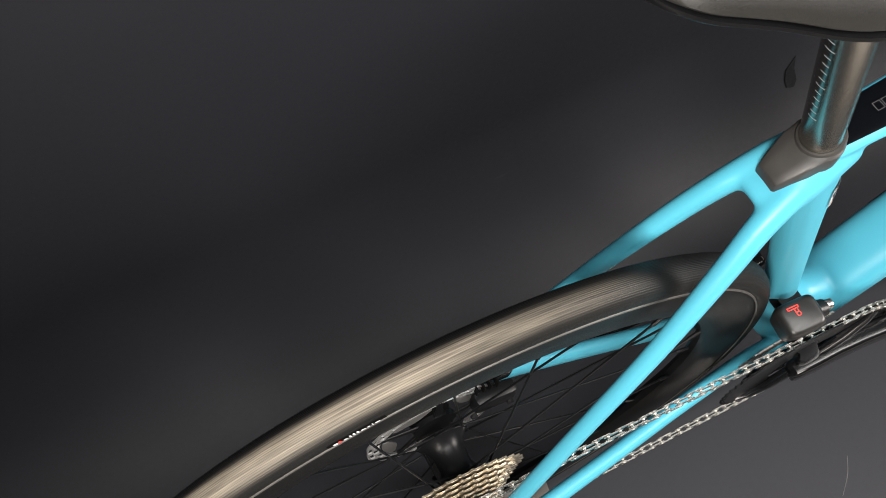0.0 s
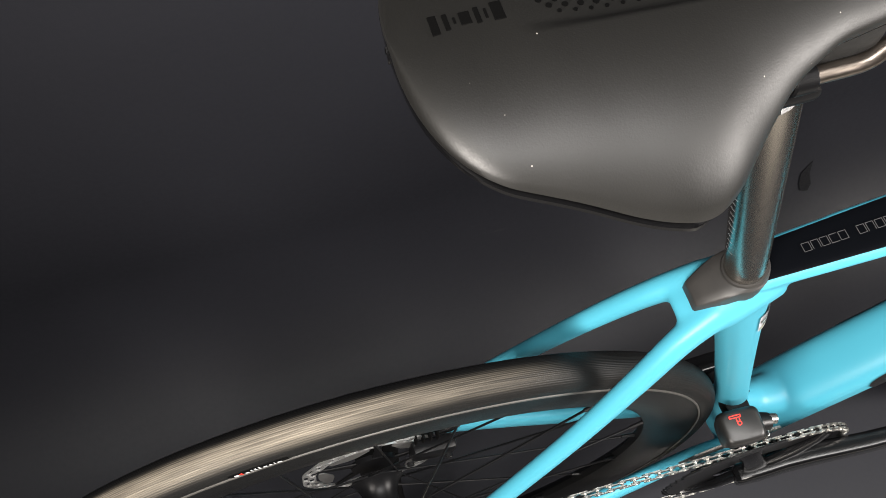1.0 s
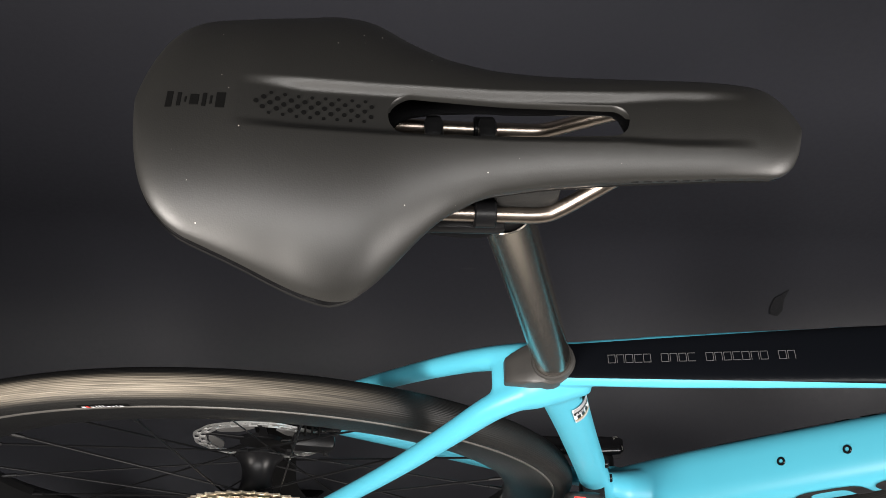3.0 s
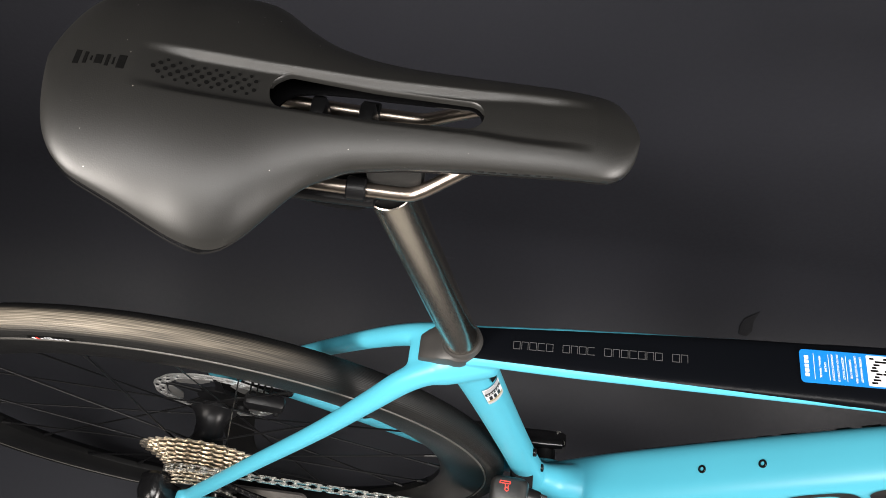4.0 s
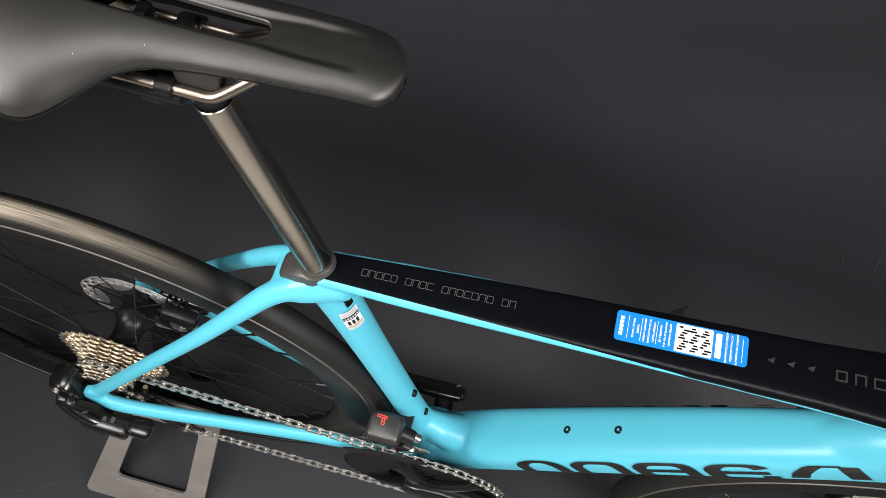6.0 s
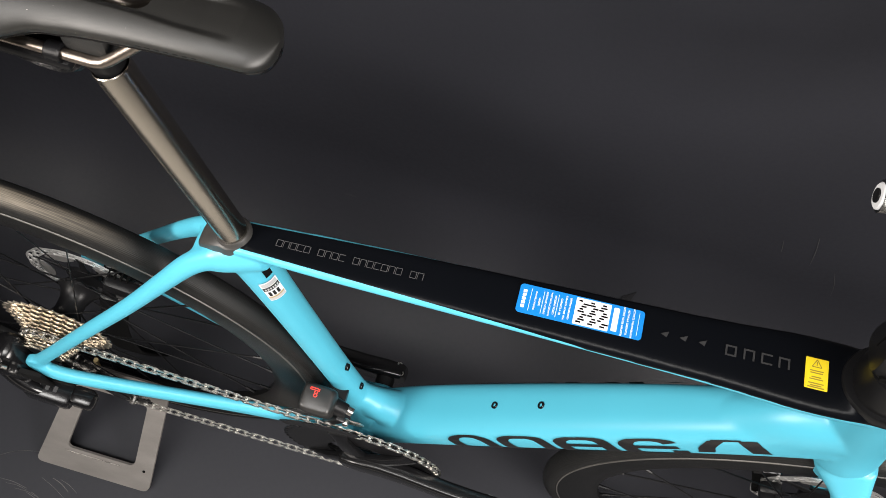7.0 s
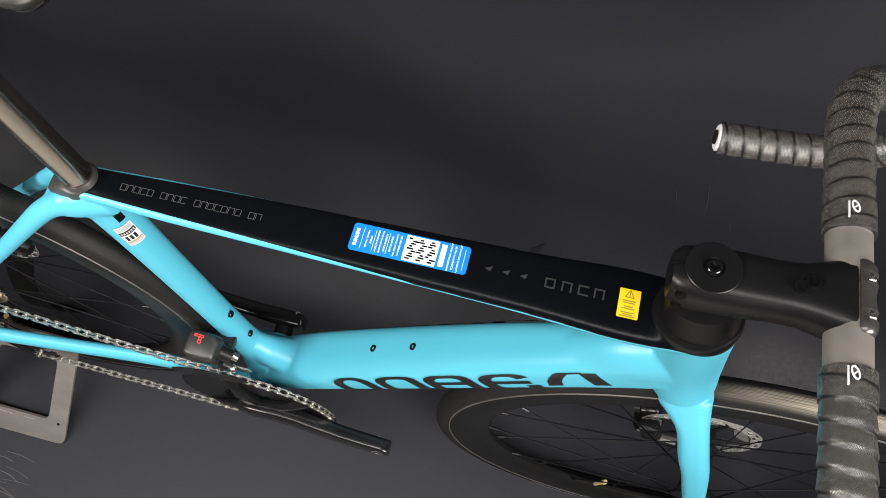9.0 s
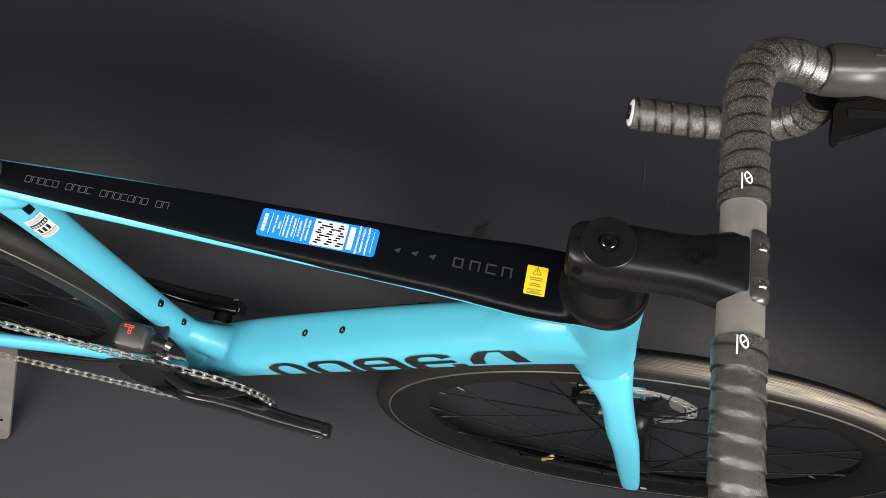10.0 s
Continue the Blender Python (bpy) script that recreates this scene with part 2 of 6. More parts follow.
def tape_cloth():
    """Dark woven bar tape with small pale stitches in a zigzag, laid out along the wrap."""
    mat = surface("bar_tape", (0.0095, 0.0090, 0.0083), 0.29, 0.0, (0.014, 0.0132, 0.0122), 90, 3, 0.7, 0.0, 900, 0.40, spec=1.0)
    n, l = nodes_of(mat)
    b = n["Principled BSDF"]
    base = b.inputs["Base Color"].links[0].from_socket
    uv = n.new("ShaderNodeTexCoord")
    parts_ = n.new("ShaderNodeSeparateXYZ")
    l.new(uv.outputs["UV"], parts_.inputs[0])
    zig = n.new("ShaderNodeMath")
    zig.operation = "PINGPONG"
    zig.inputs[1].default_value = 0.0016
    l.new(parts_.outputs[0], zig.inputs[0])
    add = n.new("ShaderNodeMath")
    add.operation = "ADD"
    l.new(zig.outputs[0], add.inputs[0])
    l.new(parts_.outputs[1], add.inputs[1])
    per = n.new("ShaderNodeMath")
    per.operation = "PINGPONG"
    per.inputs[1].default_value = 0.00080
    l.new(add.outputs[0], per.inputs[0])
    wave = n.new("ShaderNodeMapRange")
    wave.inputs[1].default_value, wave.inputs[2].default_value = 0.0, 0.00080
    l.new(per.outputs[0], wave.inputs[0])
    worn = n.new("ShaderNodeTexNoise")
    worn.inputs["Scale"].default_value, worn.inputs["Detail"].default_value = 620, 1
    tape_at = n.new("ShaderNodeTexCoord")
    l.new(tape_at.outputs["Object"], worn.inputs["Vector"])
    seen = n.new("ShaderNodeMapRange")
    seen.inputs[1].default_value, seen.inputs[2].default_value = 0.44, 0.60
    seen.inputs[3].default_value = 0.08
    l.new(worn.outputs[0], seen.inputs[0])
    stitch = n.new("ShaderNodeMapRange")
    stitch.inputs[1].default_value, stitch.inputs[2].default_value = 0.60, 0.85
    l.new(wave.outputs[0], stitch.inputs[0])
    sel = n.new("ShaderNodeMath")
    sel.operation = "MULTIPLY"
    l.new(stitch.outputs[0], sel.inputs[0])
    l.new(seen.outputs[0], sel.inputs[1])
    mx = n.new("ShaderNodeMix")
    mx.data_type = "RGBA"
    l.new(sel.outputs[0], mx.inputs["Factor"])
    l.new(base, mx.inputs["A"])
    mx.inputs["B"].default_value = (0.27, 0.255, 0.235, 1)
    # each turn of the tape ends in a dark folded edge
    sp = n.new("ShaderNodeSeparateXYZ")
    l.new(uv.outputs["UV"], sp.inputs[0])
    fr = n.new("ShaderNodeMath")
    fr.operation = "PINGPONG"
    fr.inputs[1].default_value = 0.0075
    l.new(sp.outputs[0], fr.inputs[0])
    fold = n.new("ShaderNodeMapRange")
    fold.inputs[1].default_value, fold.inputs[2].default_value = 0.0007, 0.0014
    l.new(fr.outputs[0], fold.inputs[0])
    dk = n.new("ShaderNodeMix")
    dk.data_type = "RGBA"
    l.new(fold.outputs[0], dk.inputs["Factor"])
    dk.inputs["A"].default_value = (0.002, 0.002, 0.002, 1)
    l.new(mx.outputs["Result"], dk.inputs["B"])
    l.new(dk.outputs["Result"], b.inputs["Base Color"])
    bp = n.new("ShaderNodeBump")
    bp.inputs["Distance"].default_value = 0.00009
    l.new(wave.outputs[0], bp.inputs["Height"])
    l.new(bp.outputs[0], b.inputs["Normal"])
    return mat


M_TAPE = tape_cloth()


def vinyl_sheet():
    """Dark grey vinyl sweep: faint mottling, scuffs and fine scratches."""
    mat = surface("backdrop_vinyl", (0.0148, 0.0153, 0.0196), 0.50, 0.0, (0.0112, 0.0116, 0.0151), 3.0, 6, 0.9, 0.00004, 150, 0.60, spec=0.27)
    n, l = nodes_of(mat)
    b = n["Principled BSDF"]
    base = b.inputs["Base Color"].links[0].from_socket
    tc = n.new("ShaderNodeTexCoord")
    mp = n.new("ShaderNodeMapping")
    mp.inputs["Rotation"].default_value = (0.3, 0.2, 0.9)
    mp.inputs["Scale"].default_value = (3, 46, 9)
    l.new(tc.outputs["Object"], mp.inputs[0])
    nz = n.new("ShaderNodeTexNoise")
    nz.inputs["Scale"].default_value, nz.inputs["Detail"].default_value, nz.inputs["Distortion"].default_value = 1.0, 2, 1.5
    l.new(mp.outputs[0], nz.inputs["Vector"])
    rg = n.new("ShaderNodeMapRange")
    rg.inputs[1].default_value, rg.inputs[2].default_value = 0.78, 0.86
    rg.inputs[4].default_value = 0.25
    l.new(nz.outputs[0], rg.inputs[0])
    mx = n.new("ShaderNodeMix")
    mx.data_type = "RGBA"
    l.new(rg.outputs[0], mx.inputs["Factor"])
    l.new(base, mx.inputs["A"])
    mx.inputs["B"].default_value = (0.12, 0.115, 0.11, 1)
    l.new(mx.outputs["Result"], b.inputs["Base Color"])
    return mat


M_VINYL = vinyl_sheet()
M_TORN = surface("torn_vinyl", (0.0085, 0.0087, 0.0105), 0.7, 0.0, (0.0055, 0.0056, 0.0068), 160, 4, 0.8, spec=0.2)
M_SCRATCH = surface("scratch_pale", (0.090, 0.087, 0.083), 0.6)
M_FAINT = surface("scratch_faint", (0.040, 0.039, 0.040), 0.6)
M_SHOP = surface("shop_floor", (0.62, 0.585, 0.53), 0.35, 0.0, (0.54, 0.51, 0.46), 4, 5, 0.8, 0.0, 60, 0.5)
M_ROOM = surface("room_paint", (0.10, 0.10, 0.10), 0.8, 0.0, (0.09, 0.09, 0.09), 2)

# ---- building helpers ----
V = Vector


def part(name, bm, mat, parent, label="", smooth=True, matrix=None):
    """Links a bmesh as one mesh object under a thing or a part."""
    if not isinstance(bm, bpy.types.Mesh):
        me = bpy.data.meshes.new(name)
        bmesh.ops.recalc_face_normals(bm, faces=bm.faces[:])
        bm.to_mesh(me)
        bm.free()
        me.materials.append(mat)
        if smooth:
            me.polygons.foreach_set("use_smooth", [True] * len(me.polygons))
            me.set_sharp_from_angle(angle=radians(38))
    else:
        me = bm
    ob = new(name, me)
    if parent is not None:
        ob.parent = parent
    if matrix is not None:
        ob.matrix_basis = matrix
    if label:
        ob["label"] = label
    return ob


def thing(name, label, category, group="", at=(0, 0, 0)):
    ob = new(name)
    ob.location = at
    ob.empty_display_size = 0.05
    return tagged(ob, label, category, group)


def spow(v, e):
    return math.copysign(abs(v) ** e, v)


def ring(c, u, v, a, b, n=20, e=2.0):
    """A superellipse round c in the plane of u and v."""
    out = []
    for i in range(n):
        t = 2 * math.pi * i / n
        out.append(V(c) + V(u) * (a * spow(math.cos(t), 2 / e)) + V(v) * (b * spow(math.sin(t), 2 / e)))
    return out


def loft(bm, rings, cap=True, closed=False, uv=None):
    rows = [[bm.verts.new(p) for p in r] for r in rings]
    n = len(rows[0])
    pairs = list(zip(rows, rows[1:])) + ([(rows[-1], rows[0])] if closed else [])
    layer = bm.loops.layers.uv.verify() if uv else None
    for k, (a, b) in enumerate(pairs):
        for i in range(n):
            j = (i + 1) % n
            f = bm.faces.new((a[i], a[j], b[j], b[i]))
            if uv:
                for lp, w in zip(f.loops, ((k, i), (k, i + 1), (k + 1, i + 1), (k + 1, i))):
                    lp[layer].uv = uv(*w)
    if cap and not closed:
        bm.faces.new(rows[0][::-1])
        bm.faces.new(rows[-1])
    return bm


def spline(pts, k=6):
    """Catmull-Rom through rows of numbers."""
    p = [np.array(q, float) for q in pts]
    p = [2 * p[0] - p[1], *p, 2 * p[-1] - p[-2]]
    out = []
    for i in range(1, len(p) - 2):
        for s in range(k):
            t = s / k
            out.append(0.5 * (2 * p[i] + (p[i + 1] - p[i - 1]) * t + (2 * p[i - 1] - 5 * p[i] + 4 * p[i + 1] - p[i + 2]) * t * t
                              + (3 * p[i] - p[i - 1] - 3 * p[i + 1] + p[i + 2]) * t ** 3))
    out.append(p[-2])
    return out


def sweep(bm, rows, k=6, n=20, e=2.0, side=(0, 1, 0), cap=True, uv=None, shape=None):
    """A tube through rows of x, y, z, half width across (along side), half depth."""
    q = spline(rows, k)
    rings = []
    for i, r in enumerate(q):
        a, b = q[max(0, i - 1)][:3], q[min(len(q) - 1, i + 1)][:3]
        t = V(b - a).normalized()
        s = V(side) - t * V(side).dot(t)
        s.normalize()
        d = s.cross(t)
        rings.append(shape(r, s, d) if shape else ring(V(r[:3]), s, d, r[3], r[4], n, e))
    return loft(bm, rings, cap, uv=uv)


def rod(bm, a, b, r, n=10, r2=None):
    a, b = V(a), V(b)
    t = (b - a).normalized()
    s = t.orthogonal().normalized()
    return loft(bm, [ring(a, s, t.cross(s), r, r, n), ring(b, s, t.cross(s), r2 or r, r2 or r, n)])


def turned(bm, axis_at, axis, profile, n=32, closed=False):
    """A lathe body: profile rows of (along the axis, radius)."""
    a = V(axis).normalized()
    s = a.orthogonal().normalized()
    d = a.cross(s)
    return loft(bm, [ring(V(axis_at) + a * h, s, d, r, r, n) for h, r in profile], cap=not closed, closed=closed)


def box(bm, c, x, y, z, sx, sy, sz, bevel=0.0):
    """A box round c along the axes x, y, z, with bevelled edges."""
    m = Matrix((V(x), V(y), V(z))).transposed().to_4x4()
    m.translation = V(c)
    got = bmesh.ops.create_cube(bm, size=1, matrix=m @ Matrix.Diagonal((sx, sy, sz, 1)))
    if bevel:
        edges = {ed for v in got["verts"] for ed in v.link_edges}
        bmesh.ops.bevel(bm, geom=list(edges), offset=bevel, segments=2, affect="EDGES", profile=0.5)
    return bm


def plate(bm, outline, thick, place, holes=()):
    """A flat plate from an outline of (u, v); place(u, v, w) gives the point."""
    def cap_ring(pts, w):
        return [bm.verts.new(place(u, v, w)) for u, v in pts]
    lo, hi = cap_ring(outline, 0), cap_ring(outline, thick)
    n = len(outline)
    for i in range(n):
        j = (i + 1) % n
        bm.faces.new((lo[i], lo[j], hi[j], hi[i]))
    bm.faces.new(lo[::-1])
    bm.faces.new(hi)
    return bm


def rounded(w, h, r, n=5):
    """The outline of a rounded rectangle round the origin."""
    out = []
    for cx, cy, a0 in ((w / 2 - r, h / 2 - r, 0), (-w / 2 + r, h / 2 - r, 90), (-w / 2 + r, -h / 2 + r, 180), (w / 2 - r, -h / 2 + r, 270)):
        for i in range(n + 1):
            a = radians(a0 + 90 * i / n)
            out.append((cx + r * math.cos(a), cy + r * math.sin(a)))
    return out


def mirrored(bm):
    """Adds the mirror image across the bicycle's middle plane."""
    geom = bmesh.ops.duplicate(bm, geom=bm.verts[:] + bm.edges[:] + bm.faces[:])["geom"]
    vs = [g for g in geom if isinstance(g, bmesh.types.BMVert)]
    for v in vs:
        v.co.y = -v.co.y
    bmesh.ops.reverse_faces(bm, faces=[g for g in geom if isinstance(g, bmesh.types.BMFace)])
    return bm


# ---- the room: a vinyl sweep from the floor up the wall, the pale shop floor and plain walls behind the camera ----
WALL_Y, COVE = 0.392, 0.25


def extruded(prof, xs, back):
    """A sheet with thickness: a profile of (y, z) drawn out along x."""
    bm = bmesh.new()
    front = [[bm.verts.new((x, y, z)) for y, z in prof] for x in xs]
    rear = [[bm.verts.new((x, y + back[0], z + back[1])) for y, z in prof] for x in xs]
    for a, b in zip(front, front[1:]):
        for i in range(len(prof) - 1):
            bm.faces.new((a[i], b[i], b[i + 1], a[i + 1]))
    for a, b in zip(rear, rear[1:]):
        for i in range(len(prof) - 1):
            bm.faces.new((a[i + 1], b[i + 1], b[i], a[i]))
    return bm


XS = [-3.0 + 6.0 * i / 12 for i in range(13)]
curve = [(WALL_Y - COVE + COVE * math.sin(radians(4.5 * i)), COVE - COVE * math.cos(radians(4.5 * i))) for i in range(21)]
backdrop = part("backdrop", extruded([(-0.55, 0.0), (-0.3, 0.0), (0.0, 0.0), *curve, (WALL_Y + 0.002, 0.6), (WALL_Y + 0.004, 1.3), (WALL_Y + 0.004, 2.6)], XS, (0.02, -0.02)), M_VINYL, None)
tagged(backdrop, "charcoal vinyl sweep curving from the floor up the wall, lightly scuffed", "backdrop", kind="structure")
shop = part("floor_south", extruded([(-3.0, -0.003), (-1.6, -0.003), (-0.55, -0.003)], XS, (0, -0.02)), M_SHOP, None)
tagged(shop, "pale polished shop floor in front of the dark sheet", "floor", kind="structure")


def room_wall(name, c, sx, sy, sz, label, category):
    bm = box(bmesh.new(), c, (1, 0, 0), (0, 1, 0), (0, 0, 1), sx, sy, sz)
    tagged(part(name, bm, M_ROOM, None, smooth=False), label, category, kind="structure")


room_wall("wall_south", (0, -3.05, 1.28), 6.2, 0.1, 2.64, "plain dark painted wall behind the camera", "wall")
room_wall("wall_west", (-3.05, -1.3, 1.28), 0.1, 3.4, 2.64, "plain dark painted side wall of the studio", "wall")
room_wall("wall_east", (3.05, -1.3, 1.28), 0.1, 3.4, 2.64, "plain dark painted side wall of the studio", "wall")
room_wall("ceiling", (0, -1.3, 2.65), 6.2, 3.5, 0.1, "plain dark painted ceiling of the studio", "ceiling")

# ---- the bicycle ----
bicycle = thing("bicycle", "turquoise carbon road bicycle with black parts, standing in a rear-axle stand", "bicycle")
AXLE_R, BB, AXLE_F = V((-0.404, 0, 0.34)), V((0, 0, 0.27)), V((0.566, 0, 0.34))
HEAD = V((-0.3007, 0, 0.9537))            # the way up along the steering axis
STEER_AT = V((0.346, 0, 0.887))
STEER = Matrix.Translation(STEER_AT) @ Matrix.Rotation(radians(2.0), 4, HEAD) @ Matrix.Translation(-STEER_AT)


def top_z(x):
    """The height of the top tube's upper face."""
    return 0.7486 + 0.143 * x


def shield(r, s, d):
    """The section of the top tube: a broad flat top over sides that draw in below."""
    c, a, b = V(r[:3]), r[3], r[4]
    pts = []
    for u, w in ((0, 1.0), (0.5, 0.985), (0.83, 0.95), (0.97, 0.84), (1.0, 0.66), (0.93, 0.40), (0.76, 0.0), (0.56, -0.5), (0.33, -0.85), (0, -1.0)):
        pts.append((u, w))
    full = pts + [(-u, w) for u, w in pts[-2:0:-1]]
    up = d if d.z > 0 else -d
    return [c + s * (a * u) + up * (b * w) for u, w in full]


def seat_tube_x(z):
    return -0.006 - 0.2962 * (z - 0.27)


def bike_frame():
    bm = bmesh.new()
    # seat tube
    sweep(bm, [(seat_tube_x(z) + 0.0024, 0, z, a, b) for z, a, b in ((0.27, 0.030, 0.026), (0.33, 0.020, 0.0185), (0.40, 0.0165, 0.0158), (0.55, 0.0165, 0.0155), (0.66, 0.0175, 0.0172), (0.712, 0.019, 0.021))], n=24, e=2.3)
    # down tube
    sweep(bm, [(0.0, 0, 0.263, 0.0330, 0.0265), (0.07, 0.0016, 0.3475, 0.0342, 0.0290), (0.17, 0.0016, 0.4655, 0.0332, 0.0295), (0.27, 0.0010, 0.5815, 0.0305, 0.0295), (0.335, 0, 0.652, 0.0275, 0.031), (0.385, 0, 0.700, 0.0262, 0.032)], n=32, e=3.0)
    # web between the seat tube and the down tube
    sweep(bm, [(-0.022, 0, 0.352, 0.015, 0.016), (0.004, 0, 0.330, 0.021, 0.022), (0.040, 0, 0.327, 0.025, 0.022)], n=20, e=2.2)
    sweep(bm, [(0.318, 0, 0.640, 0.0225, 0.026), (0.340, 0, 0.664, 0.0258, 0.032), (0.362, 0, 0.690, 0.0270, 0.036), (0.388, 0, 0.712, 0.0264, 0.034)], n=28, e=2.2)
    # bottom bracket shell
    turned(bm, (0, -0.041, 0.27), (0, 1, 0), [(0, 0.0225), (0.006, 0.0235), (0.072, 0.0235), (0.078, 0.0225)], 32)
    # top tube
    rows = []
    for x, a, b in ((-0.134, 0.0160, 0.0140), (-0.11, 0.0167, 0.0145), (-0.05, 0.0193, 0.0155), (0.05, 0.0216, 0.0170), (0.15, 0.0240, 0.0185), (0.25, 0.0268, 0.022), (0.32, 0.0310, 0.025), (0.375, 0.0285, 0.027)):
        rows.append((x, -0.0006, top_z(x) - b, a, b))
    sweep(bm, rows, n=20, shape=shield)
    # head tube
    lo, hi = STEER_AT - HEAD * 0.2405, STEER_AT - HEAD * 0.082
    sweep(bm, [(*(lo.lerp(hi, f)), a, b) for f, a, b in ((0, 0.0290, 0.0308), (0.10, 0.0290, 0.0308), (0.25, 0.0280, 0.0302), (0.6, 0.0275, 0.0305), (0.85, 0.0290, 0.0315), (1.0, 0.0315, 0.0335))], n=28)
    # seat cluster and stays
    sweep(bm, [(-0.110, 0, 0.712, 0.016, 0.016), (-0.140, 0, 0.702, 0.0225, 0.019), (-0.155, 0, 0.692, 0.0230, 0.0165), (-0.1670, 0, 0.685, 0.0200, 0.0140), (-0.1725, 0, 0.682, 0.016, 0.0110)], n=20, e=2.6)
    for s in (1, -1):
        sweep(bm, [(-0.150, s * 0.0125, 0.703, 0.0105, 0.0120), (-0.176, s * 0.0190, 0.680, 0.0092, 0.0110), (-0.204, s * 0.0280, 0.6405, 0.0085, 0.0096), (-0.25, s * 0.0403, 0.570, 0.0078, 0.0086),
                   (-0.32, s * 0.0545, 0.466, 0.0076, 0.0083), (-0.385, s * 0.068, 0.368, 0.0074, 0.0085), (-0.412, s * 0.0735, 0.330, 0.006, 0.010)], n=18, e=2.2)
        # chainstays
        sweep(bm, [(-0.004, s * 0.030, 0.262, 0.012, 0.020), (-0.06, s * 0.030, 0.274, 0.0095, 0.017), (-0.15, s * 0.042, 0.290, 0.0085, 0.0145), (-0.25, s * 0.058, 0.308, 0.0085, 0.0125),
                   (-0.345, s * 0.0725, 0.322, 0.0085, 0.0115), (-0.385, s * 0.0765, 0.330, 0.0085, 0.0125), (-0.418, s * 0.0735, 0.334, 0.006, 0.013)], n=18, e=2.3)
        turned(bm, (AXLE_R.x, s * 0.067, AXLE_R.z), (0, s, 0), [(0, 0.013), (0.012, 0.013)], 20)
    return bm


frame_ob = part("frame", bike_frame(), M_FRAME, bicycle, "satin turquoise carbon frame with a matt black panel along the top tube")
rm = frame_ob.modifiers.new("blend", "REMESH")
rm.mode, rm.voxel_size, rm.use_smooth_shade = "VOXEL", 0.0016, True
sm = frame_ob.modifiers.new("fillet", "SMOOTH")
sm.factor, sm.iterations = 0.5, 30

# fork
def fork():
    bm = bmesh.new()
    crown = STEER_AT - HEAD * 0.243
    lo = STEER_AT - HEAD * 0.285
    fw = V((0.9537, 0, 0.3007))
    sweep(bm, [(*(STEER_AT - HEAD * 0.226), 0.0235, 0.0250), (*(STEER_AT - HEAD * 0.247 + fw * 0.0020), 0.0250, 0.0266), (*(lo + fw * 0.006), 0.0252, 0.0266)], n=28, e=2.1)
    for s in (1, -1):
        a = lo + HEAD * 0.02
        sweep(bm, [(a.x + 0.002, s * 0.011, a.z + 0.012, 0.0155, 0.0262), (a.x + 0.0245, s * 0.027, a.z - 0.022, 0.0132, 0.0165), (a.x + 0.0535, s * 0.0410, a.z - 0.085, 0.0116, 0.0160), (0.5025, s * 0.0472, 0.50, 0.0098, 0.0151),
                   (0.5395, s * 0.0535, 0.41, 0.0086, 0.0136), (0.5630, s * 0.057, 0.352, 0.0080, 0.0122), (0.5725, s * 0.058, 0.3295, 0.0072, 0.0108)], n=24, e=3.2)
    return bm


fork_ob = part("fork", fork(), M_TEAL, bicycle, matrix=STEER)
rm = fork_ob.modifiers.new("blend", "REMESH")
rm.mode, rm.voxel_size, rm.use_smooth_shade = "VOXEL", 0.002, True
sm = fork_ob.modifiers.new("fillet", "SMOOTH")
sm.factor, sm.iterations = 0.5, 22
for s in (1, -1):
    for k in (-1, 0, 1):
        part("dropout_tooth", box(bmesh.new(), (0.5765 + 0.0058 * k, s * 0.058, 0.3180 + 0.0018 * k), V((0.93, 0, 0.36)).normalized(), (0, 1, 0), V((-0.36, 0, 0.93)).normalized(), 0.0042, 0.0120, 0.0100, 0.001), M_BLACK, fork_ob, smooth=False)
    part("fork_tip", turned(bmesh.new(), (0.572, s * 0.052, 0.328), (0, s, 0), [(0, 0.008), (0.011, 0.008), (0.013, 0.006)], 16), M_BLACK, fork_ob)

# ---- wheels ----
R_TYRE, R_RIM = 0.340, 0.268


def torus_profile(profile, n=144):
    """A ring round the y axis: profile rows of (radius, y), closed."""
    bm = bmesh.new()
    rings = []
    for i in range(n):
        a = 2 * math.pi * i / n
        rings.append([V((r * math.cos(a), y, r * math.sin(a))) for r, y in profile])
    return loft(bm, rings, closed=True)


def tyre_profile():
    out = []
    for i in range(36):
        a = radians(-125 + 250 * i / 35)
        out.append((0.3262 + 0.0138 * math.cos(a), 0.0142 * math.sin(a)))
    return out + [(0.316, 0.006), (0.316, -0.006)]


RIM_PROFILE = [(0.3205, 0.0125), (0.3215, 0.0105), (0.316, 0.010), (0.316, -0.010), (0.3215, -0.0105), (0.3205, -0.0125), (0.312, -0.0134), (0.298, -0.0136), (0.284, -0.0118), (0.274, -0.0080), (0.2685, -0.0035),
               (0.268, 0.0), (0.2685, 0.0035), (0.274, 0.0080), (0.284, 0.0118), (0.298, 0.0136), (0.312, 0.0134)]


def spoke_mesh(bm_len):
    bm = bmesh.new()
    loft(bm, [ring((0, 0, 0), (1, 0, 0), (0, 1, 0), 0.0011, 0.0007, 8), ring((0, 0, bm_len - 0.016), (1, 0, 0), (0, 1, 0), 0.0011, 0.0007, 8)])
    loft(bm, [ring((0, 0, bm_len - 0.016), (1, 0, 0), (0, 1, 0), 0.0019, 0.0019, 8), ring((0, 0, bm_len), (1, 0, 0), (0, 1, 0), 0.0022, 0.0022, 8)])
    return bm


